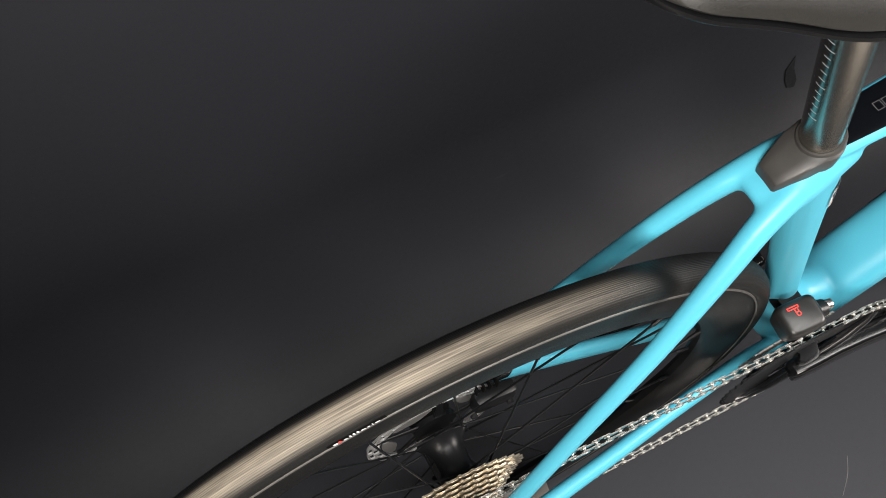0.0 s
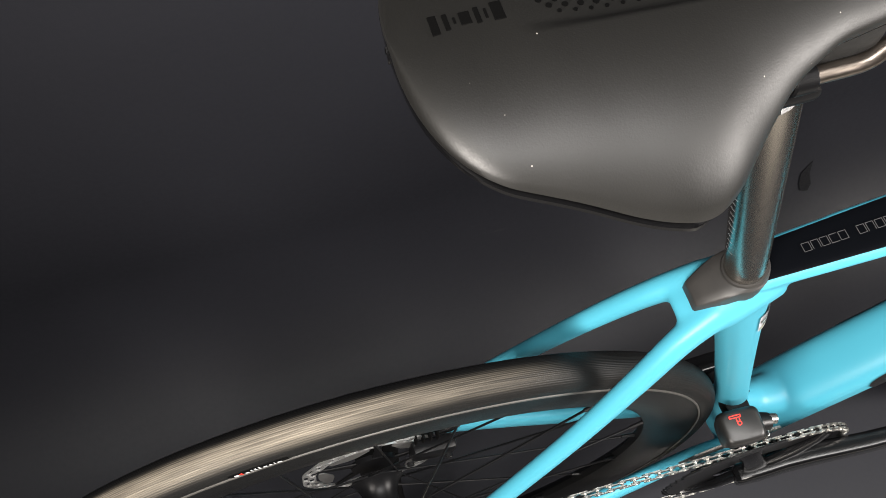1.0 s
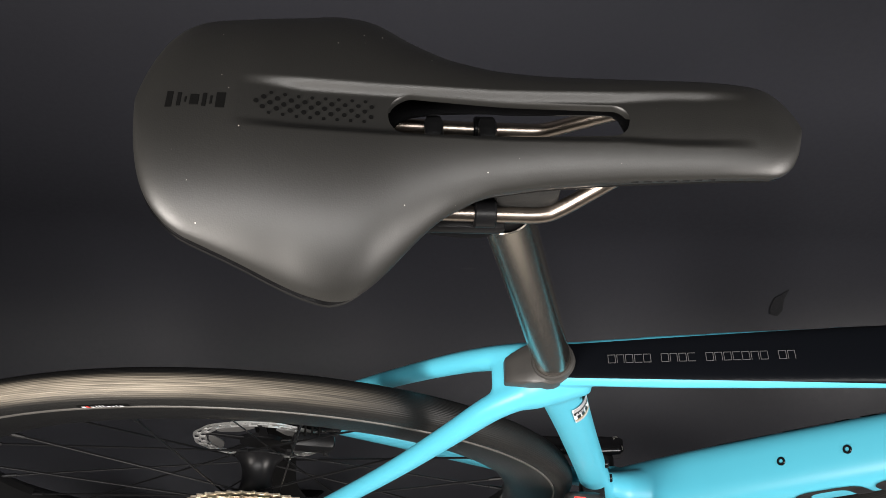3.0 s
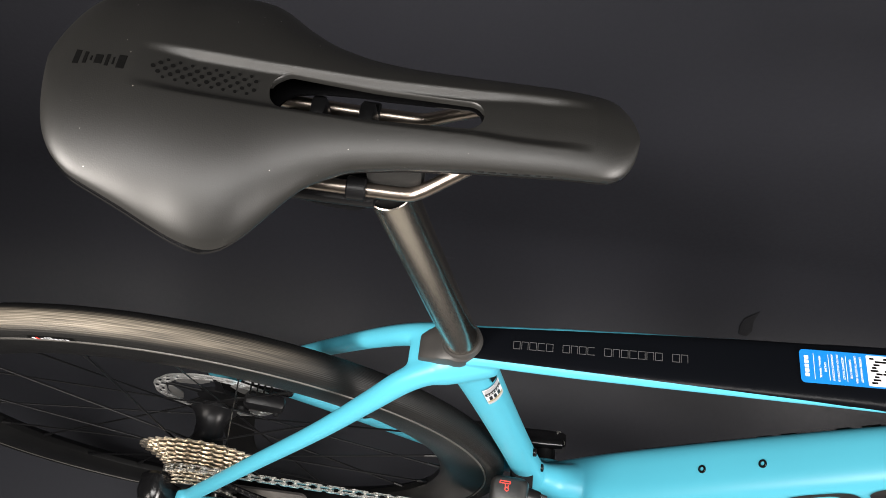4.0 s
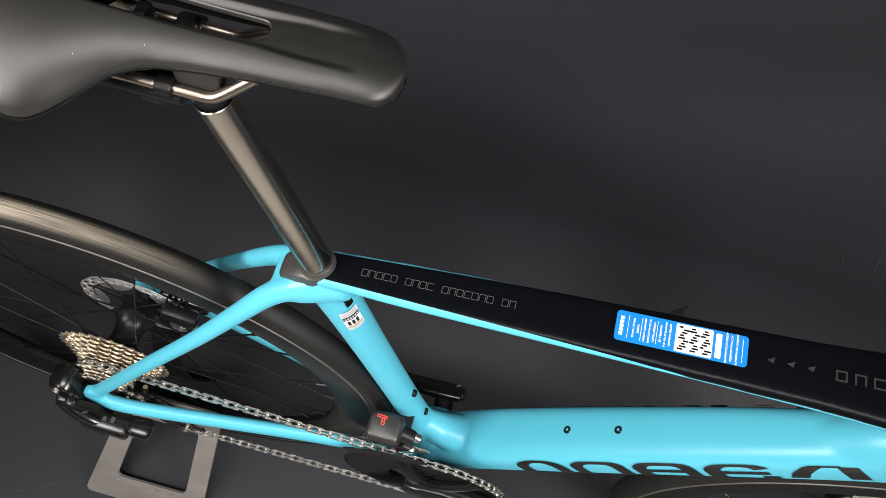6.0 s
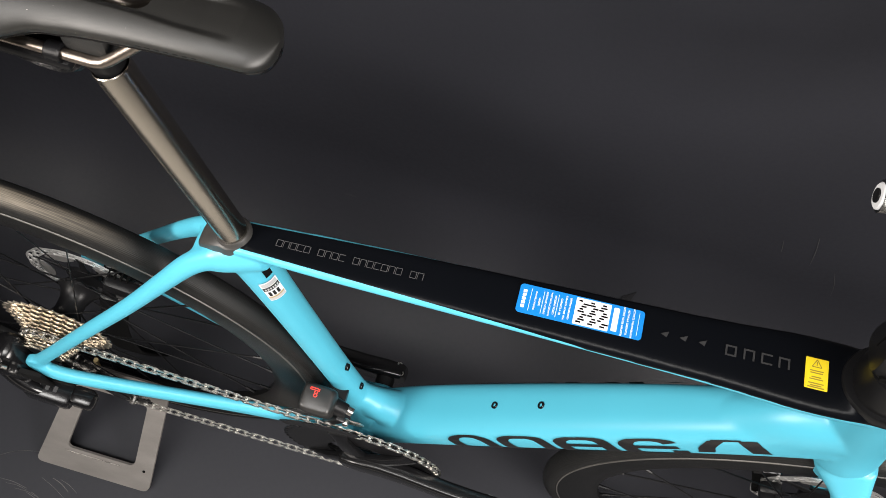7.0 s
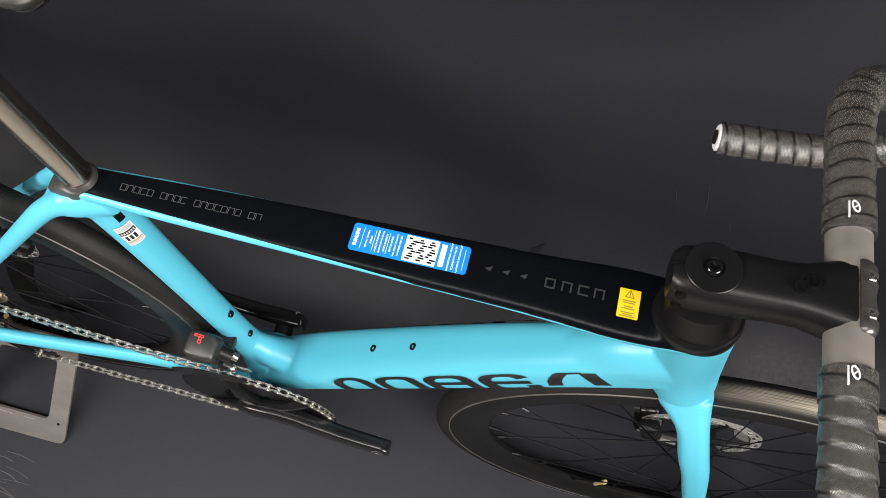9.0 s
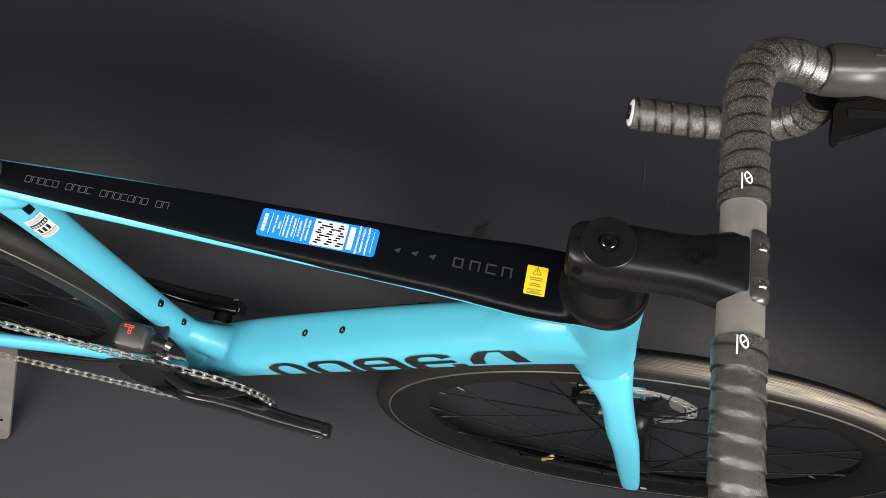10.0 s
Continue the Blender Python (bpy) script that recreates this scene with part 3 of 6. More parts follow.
def rotor_mesh(r_out, n=120):
    """A brake disc: a drilled steel band and a dark carrier ring."""
    bm = bmesh.new()
    rad = [r_out, r_out - 0.0016, r_out - 0.0060, r_out - 0.0074, r_out - 0.0122, r_out - 0.0136]
    def place(i, k, w):
        a = 2 * math.pi * i / n
        wob = 0.0008 * math.sin(i * 2 * math.pi * 12 / n) if k in (0, 5) else 0
        return V(((rad[k] + wob) * math.cos(a), w, (rad[k] + wob) * math.sin(a)))
    open_cells = {(i, k) for i in range(n) for k in (1, 3) if (i + (3 if k == 3 else 0)) % 6 in (0, 1, 2, 3)} | {(i, 2) for i in range(n) if i % 6 == 4}
    grids = [[[bm.verts.new(place(i, k, w)) for k in range(6)] for i in range(n)] for w in (-0.0009, 0.0009)]
    for g, flip in zip(grids, (True, False)):
        for i in range(n):
            for k in range(5):
                if (i, k) in open_cells:
                    continue
                f = [g[i][k], g[(i + 1) % n][k], g[(i + 1) % n][k + 1], g[i][k + 1]]
                bm.faces.new(f[::-1] if flip else f)
    edges = [e for e in bm.edges if len(e.link_faces) == 1]
    lo = {tuple(round(c, 6) for c in (v.co.x, v.co.z)): v for g in grids[:1] for r in g for v in r}
    hi = {tuple(round(c, 6) for c in (v.co.x, v.co.z)): v for g in grids[1:] for r in g for v in r}
    for e in edges:
        a, b = e.verts
        if a.co.y < 0:
            ka, kb = (tuple(round(c, 6) for c in (v.co.x, v.co.z)) for v in (a, b))
            bm.faces.new((a, b, hi[kb], hi[ka]))
    return bm


def fin_mesh(r_out, a0, a1):
    """One flat cooling fin inside the brake track."""
    bm = bmesh.new()
    rows = []
    for i in range(15):
        a = a0 + (a1 - a0) * i / 14
        lift = 0.010 * math.sin(math.pi * i / 14)
        rows.append([V((r * math.cos(a), y, r * math.sin(a))) for r, y in ((r_out - 0.0165, -0.0006), (r_out - 0.0165, 0.0006), (r_out - 0.0215 - lift, 0.0006), (r_out - 0.0215 - lift, -0.0006))])
    return loft(bm, rows)


def carrier_mesh(r_out):
    bm = bmesh.new()
    for i in range(5):
        a = 2 * math.pi * i / 5
        d, t = V((math.cos(a), 0, math.sin(a))), V((-math.sin(a), 0, math.cos(a)))
        loft(bm, [ring(d * 0.018, t, (0, 1, 0), 0.006, 0.0013, 10, 4), ring(d * (r_out - 0.026) + t * 0.006, t, (0, 1, 0), 0.0035, 0.0012, 10, 4), ring(d * (r_out - 0.012) + t * 0.010, t, (0, 1, 0), 0.0045, 0.0012, 10, 4)])
    turned(bm, (0, -0.002, 0), (0, 1, 0), [(0, 0.0235), (0.005, 0.0235), (0.006, 0.019), (0.0062, 0.012)], 28)
    return bm


def hub_mesh(left, right, r_left, r_right, body):
    bm = bmesh.new()
    turned(bm, (0, 0, 0), (0, 1, 0), [(-right - 0.004, 0.011), (-right - 0.003, r_right), (-right + 0.001, r_right), (-right + 0.006, body + 0.004), (-right + 0.016, body),
                                      (left - 0.016, body), (left - 0.006, body + 0.004), (left - 0.001, r_left), (left + 0.003, r_left), (left + 0.004, 0.011)], 32)
    return bm


def wheel(name, axle, left, right, rotor_r, rotor_y, label, rubber, matrix=None, turn=0.0, nspokes=24):
    m = (matrix or Matrix()) @ Matrix.Translation(axle)
    w = part(name, torus_profile(RIM_PROFILE), M_RIM, bicycle, label, matrix=m)
    part("tyre", torus_profile(tyre_profile()), rubber, w, "black road tyre with a dusty ribbed tread, shade painted on one stretch")
    # a thin ring each side carries the rim edge's painted highlight
    for side in (1, -1):
        edge = [(0.3190, side * 0.0131), (0.3190, side * 0.0141), (0.3205, side * 0.0139), (0.3208, side * 0.0126)]
        part("rim_edge", torus_profile(edge), M_RIMGLINT, w, "thin pale ring painting the highlight on the rim edge")
    part("hub", hub_mesh(left, right, 0.026, 0.027, 0.0165), M_MATT, w)
    made = None
    for i in range(nspokes):
        side = 1 if i % 2 else -1
        a = 2 * math.pi * (i + 0.5) / nspokes + turn
        lean = radians(62) * (1 if (i // 2) % 2 else -1)
        y = left if side > 0 else -right
        p = V((0.025 * math.cos(a + lean), y, 0.025 * math.sin(a + lean)))
        q = V((0.2705 * math.cos(a), side * 0.002, 0.2705 * math.sin(a)))
        ln = (q - p).length
        if made is None:
            b = spoke_mesh(1.0 * ln)
            ob = part("spoke", b, M_MATT, w)
            made = (ob.data, ln)
        else:
            ob = new("spoke", made[0])
            ob.parent = w
        ob.matrix_basis = Matrix.Translation(p) @ (q - p).to_track_quat("Z", "Y").to_matrix().to_4x4() @ Matrix.Diagonal((1, 1, ln / made[1], 1))
    part("brake_disc", rotor_mesh(rotor_r), M_ROTOR, w, "drilled steel brake disc", matrix=Matrix.Translation((0, rotor_y, 0)), smooth=False)
    part("disc_carrier", carrier_mesh(rotor_r), M_MATT, w, matrix=Matrix.Translation((0, rotor_y, 0)))
    for i in range(5):
        a = 2 * math.pi * i / 5
        part("disc_fin", fin_mesh(rotor_r, a + 0.30, a + 1.12), M_FIN, w, "grey cooling fin", matrix=Matrix.Translation((0, rotor_y, 0)), smooth=False)
    return w


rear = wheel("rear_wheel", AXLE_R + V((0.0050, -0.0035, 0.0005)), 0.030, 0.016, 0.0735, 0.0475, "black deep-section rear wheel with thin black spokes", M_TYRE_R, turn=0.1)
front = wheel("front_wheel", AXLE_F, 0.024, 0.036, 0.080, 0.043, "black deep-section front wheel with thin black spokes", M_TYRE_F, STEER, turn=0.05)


def valve(w, ang):
    d = V((math.cos(ang), 0, math.sin(ang)))
    bm = rod(bmesh.new(), d * 0.270, d * 0.240, 0.0028, 12)
    rod(bm, d * 0.240, d * 0.234, 0.0042, 12, 0.0036)
    part("valve", bm, M_GOLD, w)


valve(front, radians(-101))
valve(rear, radians(-97))


def tyre_label(w, ang, side):
    """A small maker's mark low on the tyre's side: plain pale bars, a red dash and a dark ground."""
    def patch(a0, a1, r0, r1, mat, off):
        bm = bmesh.new()
        rows = []
        for i in range(4):
            rr = r0 + (r1 - r0) * i / 3
            aa = math.acos(max(-1, min(1, (rr - 0.3262) / 0.0138)))
            y = side * (0.0142 * math.sin(aa) + off)
            rows.append([bm.verts.new((rr * math.cos(a0 + (a1 - a0) * k / 6), y, rr * math.sin(a0 + (a1 - a0) * k / 6))) for k in range(7)])
        for p, q in zip(rows, rows[1:]):
            for j in range(6):
                bm.faces.new((p[j], p[j + 1], q[j + 1], q[j]))
        part("tyre_mark", bm, mat, w)
    patch(ang - 0.062, ang + 0.062, 0.3226, 0.3289, M_PERF, 0.0003)
    for k, (c, hw_, tall, mat) in enumerate(((0.046, 0.0045, 0.9, M_WHITE), (0.036, 0.0030, 1.0, M_RED), (0.025, 0.0038, 0.7, M_WHITE), (0.014, 0.0016, 1.0, M_WHITE), (0.006, 0.0020, 1.0, M_WHITE), (-0.002, 0.0020, 1.0, M_WHITE), (-0.013, 0.0042, 0.7, M_WHITE), (-0.024, 0.0026, 0.7, M_WHITE), (-0.033, 0.0012, 0.9, M_WHITE), (-0.043, 0.0045, 0.7, M_WHITE))):
        patch(ang + c - hw_, ang + c + hw_, 0.3234, 0.3234 + 0.0048 * tall, mat, 0.0006)


tyre_label(rear, radians(100.7), -1)
tyre_label(front, radians(52), -1)



def sidewall_print(w, a0, a1, side, n):
    """A line of print too small to read on the tyre's side: short pale bars."""
    for i in range(n):
        c = a0 + (a1 - a0) * (i + 0.5) / n
        h = (a1 - a0) / n * (0.22 + 0.16 * ((i * 5) % 3))
        bm = bmesh.new()
        rows = []
        for r in (0.3250, 0.3262):
            y = side * (0.0142 * math.sin(math.acos((r - 0.3262) / 0.0138)) + 0.0004)
            rows.append([bm.verts.new((r * math.cos(c + h * k), y, r * math.sin(c + h * k))) for k in (-1, 0, 1)])
        for k in range(2):
            bm.faces.new((rows[0][k], rows[0][k + 1], rows[1][k + 1], rows[1][k]))
        part("tyre_print", bm, M_SILVER, w)


sidewall_print(front, radians(-117), radians(-93), -1, 13)
dec = bmesh.new()
box(dec, V((0.292 * math.cos(radians(-66)), -0.0134, 0.292 * math.sin(radians(-66)))), V((-math.sin(radians(-66)), 0, math.cos(radians(-66)))), (0, 1, 0), V((math.cos(radians(-66)), 0, math.sin(radians(-66)))), 0.009, 0.0008, 0.012)
part("rim_decal", dec, M_SILVER, front, smooth=False)

# ---- cassette, chain, crankset ----


def gear(teeth, thick, inner, tip=0.0035):
    """A toothed wheel round the y axis."""
    bm = bmesh.new()
    rp = 0.0127 / (2 * math.sin(math.pi / teeth))
    outl = []
    for i in range(teeth):
        for f, dr in ((0.0, -0.0028), (0.22, -0.0020), (0.40, tip - 0.0008), (0.5, tip), (0.60, tip - 0.0008), (0.78, -0.0020)):
            a = 2 * math.pi * (i + f) / teeth
            outl.append(((rp + dr) * math.cos(a), (rp + dr) * math.sin(a)))
    n = len(outl)
    rings = []
    for w, k in ((-thick / 2, 1), (thick / 2, 1)):
        rings.append([V((x, w, z)) for x, z in outl])
    inn = [[V((inner * math.cos(2 * math.pi * i / n), w, inner * math.sin(2 * math.pi * i / n))) for i in range(n)] for w in (thick / 2, -thick / 2)]
    return loft(bm, rings + inn, closed=True)


TEETH = (11, 12, 13, 14, 15, 16, 17, 19, 22, 25, 28, 32)
cassette = part("cassette", turned(bmesh.new(), (AXLE_R.x, -0.0635, AXLE_R.z), (0, 1, 0), [(0, 0.012), (0.001, 0.016), (0.004, 0.0165), (0.042, 0.0175)], 28), M_BLACK, bicycle, "silver twelve-speed cassette with pale worn steel teeth")
for i, t in enumerate(TEETH):
    rp = 0.0127 / (2 * math.sin(math.pi / t))
    part("sprocket", gear(t, 0.0017, max(0.0165, rp - 0.014), 0.003), M_CASS, cassette, smooth=False,
         matrix=Matrix.Translation((AXLE_R.x + 0.001, -0.0610 + 0.00335 * i, AXLE_R.z - 0.003)) @ Matrix.Rotation(0.17 * i, 4, "Y"))

CH_Y = -0.0540
crankset = part("crankset", turned(bmesh.new(), (0, -0.068, 0.27), (0, 1, 0), [(0, 0.008), (0.0005, 0.012), (0.002, 0.0135), (0.02, 0.0125), (0.122, 0.0125), (0.126, 0.0125), (0.127, 0.010)], 28), M_BLACK, bicycle, "black alloy crankset with two chainrings and bare crank ends")
part("chainring", gear(50, 0.0022, 0.046), M_MATT, crankset, smooth=False, matrix=Matrix.Translation((0, CH_Y, 0.27)))
part("chainring", gear(34, 0.002, 0.053), M_BLACK, crankset, smooth=False, matrix=Matrix.Translation((0, CH_Y + 0.0075, 0.27)))
ARM = V((0.1685, 0, 0.033)).normalized()


def crank_arm(s, d):
    bm = bmesh.new()
    p0, perp = V((0, s * 0.0590, 0.27)), V((-d.z, 0, d.x))
    rings = []
    for f, y, a, b in ((-0.025, 0.004, 0.011, 0.008), (-0.021, 0.003, 0.0155, 0.0105), (0.0, 0.003, 0.0190, 0.0120), (0.03, 0.0035, 0.0195, 0.0118), (0.06, 0.006, 0.0186, 0.0112), (0.09, 0.0095, 0.0172, 0.0106), (0.12, 0.0125, 0.0162, 0.0102), (0.155, 0.0148, 0.0154, 0.0098), (0.172, 0.0152, 0.0150, 0.0096), (0.181, 0.0154, 0.0125, 0.0094), (0.1855, 0.0154, 0.0075, 0.0088)):
        rings.append(ring(p0 + d * f + V((0, s * y, 0)), perp, (0, 1, 0), a, b, 28, 5.0))
    return loft(bm, rings)


arm_r = part("crank_arm", crank_arm(-1, ARM), M_GLOSS, crankset)
arm_l = part("crank_arm", crank_arm(1, -ARM), M_GLOSS, crankset)
for f in (0.008, 0.020):
    part("pinch_bolt", turned(bmesh.new(), V((0.0195 - f * 0.4, 0.052 + f * 0.9, 0.282)), V((0.35, -0.1, 0.93)), [(0, 0.0036), (0.0058, 0.0036), (0.0064, 0.0030), (0.0064, 0.0018), (0.0040, 0.0016), (0.0040, 0.0003)], 14), M_STEEL, arm_l)
for arm, s, d in ((arm_r, -1, ARM), (arm_l, 1, -ARM)):
    c = V((0, s * 0.0740, 0.27)) + d * 0.171
    bm = turned(bmesh.new(), c - V((0, 0.0098, 0)), (0, 1, 0), [(0, 0.0078), (0.0196, 0.0078), (0.0196, 0.0058), (0, 0.0058)], 20, closed=True)
    part("pedal_thread", bm, M_STEEL, arm)
# spider: four arms from the axle out to the large chainring
for k in range(4):
    a = math.atan2(ARM.z, ARM.x) + radians((35, 100, 215, 280)[k])
    d = V((math.cos(a), 0, math.sin(a)))
    t = V((-d.z, 0, d.x))
    bm = loft(bmesh.new(), [ring(V((0, -0.0595, 0.27)) + d * 0.012, t, (0, 1, 0), 0.014, 0.006, 14, 3), ring(V((0, -0.0590, 0.27)) + d * 0.05, t, (0, 1, 0), 0.0115, 0.0055, 14, 3),
                            ring(V((0, -0.0565, 0.27)) + d * 0.078, t, (0, 1, 0), 0.010, 0.0045, 14, 3), ring(V((0, -0.0545, 0.27)) + d * 0.0905, t, (0, 1, 0), 0.014, 0.003, 14, 3)])
    part("spider_arm", bm, M_GLOSS, crankset)

# chain: round the large ring, the sprocket and the two jockey wheels
R_RING, R_COG = 0.0127 / (2 * math.sin(math.pi / 50)), 0.0127 / (2 * math.sin(math.pi / 15))
COG_Y = -0.0610 + 0.00335 * 4
JOCKEY_HI, JOCKEY_LO, R_J = V((-0.392, -0.0475, 0.268)), V((-0.332, -0.0500, 0.168)), 0.0235


def chain_path():
    pts = []
    def arc(c, r, d0, d1, y, n=40):
        for i in range(n + 1):
            a = radians(d0 + (d1 - d0) * i / n)
            pts.append(V((c.x + r * math.cos(a), y, c.z + r * math.sin(a))))
    # tangent of the upper run
    d = V((BB.x - AXLE_R.x, 0, BB.z - AXLE_R.z))
    L = d.length
    base = math.degrees(math.atan2(d.z, d.x))
    up = base + 90 + math.degrees(math.asin((R_RING - R_COG) / L))
    arc(AXLE_R, R_COG, up + 110, up, COG_Y, 20)
    lo = V((JOCKEY_LO.x - BB.x, 0, JOCKEY_LO.z - BB.z))
    dn = math.degrees(math.atan2(lo.z, lo.x)) - 360 + 90 - math.degrees(math.asin((R_RING - R_J) / lo.length)) + 0
    arc(BB, R_RING, up, dn + 360, CH_Y, 40)
    arc(JOCKEY_LO, R_J, dn, dn - 118, JOCKEY_LO.y, 20)
    arc(JOCKEY_HI, R_J, dn - 150 + 90, dn - 150 + 190, JOCKEY_HI.y, 16)
    return pts


def chain_links():
    pts = chain_path()
    pts.append(pts[0])
    seg = [(b - a).length for a, b in zip(pts, pts[1:])]
    total = sum(seg)
    n = int(round(total / 0.0127 / 2)) * 2
    out, at, i = [], 0.0, 0
    for k in range(n):
        want = total * k / n
        while i < len(seg) - 1 and at + seg[i] < want:
            at += seg[i]
            i += 1
        out.append(pts[i].lerp(pts[i + 1], (want - at) / max(seg[i], 1e-9)))
    return out


def link_mesh(half):
    """Two waisted plates on two pins, one pitch long."""
    bm = bmesh.new()
    outl = []
    for i in range(16):
        a = 2 * math.pi * i / 16
        cx = 0.00635 * (1 if math.cos(a) > 0 else -1) if abs(math.cos(a)) > 0.01 else 0
        outl.append((cx + 0.0042 * math.cos(a), (0.0042 if cx else 0.0031) * math.sin(a)))
    for s in (1, -1):
        plate(bm, outl, 0.0011, lambda u, v, w, s=s: V((u, s * (half + w), v)))
    for x in (-0.00635, 0.00635):
        rod(bm, (x, -half - 0.0014, 0), (x, half + 0.0014, 0), 0.0018, 8)
    return bm


links = chain_links()
chain = part("chain", rod(bmesh.new(), links[0] - V((0, 0.002, 0)), links[0] + V((0, 0.002, 0)), 0.0037, 10), M_PIN, bicycle, "bright steel chain over the large chainring")
shared = [None, None]
for i, p in enumerate(links):
    q = links[(i + 1) % len(links)]
    k = i % 2
    if shared[k] is None:
        ob = part("chain_link", link_mesh((0.0011, 0.0024)[k]), M_CHAIN, chain, smooth=False)
        shared[k] = ob.data
    else:
        ob = new("chain_link", shared[k])
        ob.parent = chain
    d = (q - p).normalized()
    y = (V((0, 1, 0)) - d * d.y).normalized()
    m = Matrix((d, y, d.cross(y))).transposed().to_4x4()
    m.translation = (p + q) / 2
    ob.matrix_basis = m

# ---- derailleurs and brakes ----


def front_derailleur():
    c = V((-0.059, -0.0395, 0.420))
    fx, fz = V((0.985, -0.05, 0.10)).normalized(), V((-0.12, -0.10, 0.985)).normalized()
    fy = fz.cross(fx)
    bm = bmesh.new()
    rings = []
    for f, a, b, e in ((-0.024, 0.0120, 0.0105, 4), (-0.020, 0.0170, 0.0145, 4.5), (0.004, 0.0200, 0.0170, 5), (0.0140, 0.0190, 0.0160, 5), (0.0172, 0.0170, 0.0140, 5), (0.0180, 0.0150, 0.0120, 5)):
        rings.append(ring(c + fz * f, fx, fy, a, b, 32, e))
    loft(bm, rings)
    fd = part("front_derailleur", bm, M_FD, bicycle, "dark grey electronic front derailleur on the seat tube")
    bm = box(bmesh.new(), (-0.044, -0.020, 0.396), (1, 0, 0), (0, 1, 0), (0, 0, 1), 0.024, 0.030, 0.018, 0.003)
    part("bracket", bm, M_BLACK, fd)
    part("motor", rod(bmesh.new(), (-0.044, -0.038, 0.416), (-0.027, -0.040, 0.412), 0.0105, 20, 0.0085), M_BLACK, fd)
    part("mount_bolt", rod(bmesh.new(), (-0.030, -0.038, 0.416), (-0.0195, -0.040, 0.414), 0.0050, 16), M_STEEL, fd)
    bm = box(bmesh.new(), (-0.040, -0.046, 0.383), (0.9, 0, -0.43), (0, 1, 0), (0.43, 0, 0.9), 0.012, 0.010, 0.045, 0.002)
    part("link", bm, M_BLACK, fd)
    bm = box(bmesh.new(), (-0.0255, -0.047, 0.388), (1, 0, 0), (0, 1, 0), (0, 0, 1), 0.007, 0.008, 0.014, 0.002)
    part("link", bm, M_STEEL, fd)
    for y, mat in ((-0.0590, M_BLACK), (-0.0450, M_STEEL)):
        outl = [(-0.104, 0.350), (-0.09, 0.366), (-0.06, 0.383), (-0.03, 0.390), (-0.008, 0.390), (-0.004, 0.384), (-0.012, 0.376), (-0.035, 0.372), (-0.07, 0.358), (-0.096, 0.342)]
        bm = plate(bmesh.new(), outl, 0.0016, lambda u, v, w, y=y: V((u, y + w, v)))
        part("cage_plate", bm, mat, fd, smooth=False)
    # red mark on the housing's top: two bars and a loop
    o = c + fz * 0.0183 - fx * 0.005 + fy * 0.0062
    k = 0.72
    for dx, dy, w, h in ((0.0, 0.0055, 0.0150, 0.0012), (0.0, 0.0025, 0.0150, 0.0012), (0.0072, 0.004, 0.0012, 0.004), (-0.0072, 0.004, 0.0012, 0.004), (0.001, -0.001, 0.0012, 0.005), (0.005, -0.0015, 0.0012, 0.005)):
        part("red_mark", box(bmesh.new(), o + fx * (dx * k) + fy * (dy * k), fx, fy, fz, w * k, h * k, 0.0006), M_RED, fd, smooth=False)
    bm = turned(bmesh.new(), o + fx * (0.0035 * k) - fy * (0.0052 * k) - fz * 0.0003, fz, [(0, 0.0031 * k), (0.0006, 0.0031 * k), (0.0006, 0.0020 * k), (0, 0.0020 * k)], 20, closed=True)
    part("red_mark", bm, M_RED, fd)
    return fd


front_derailleur()


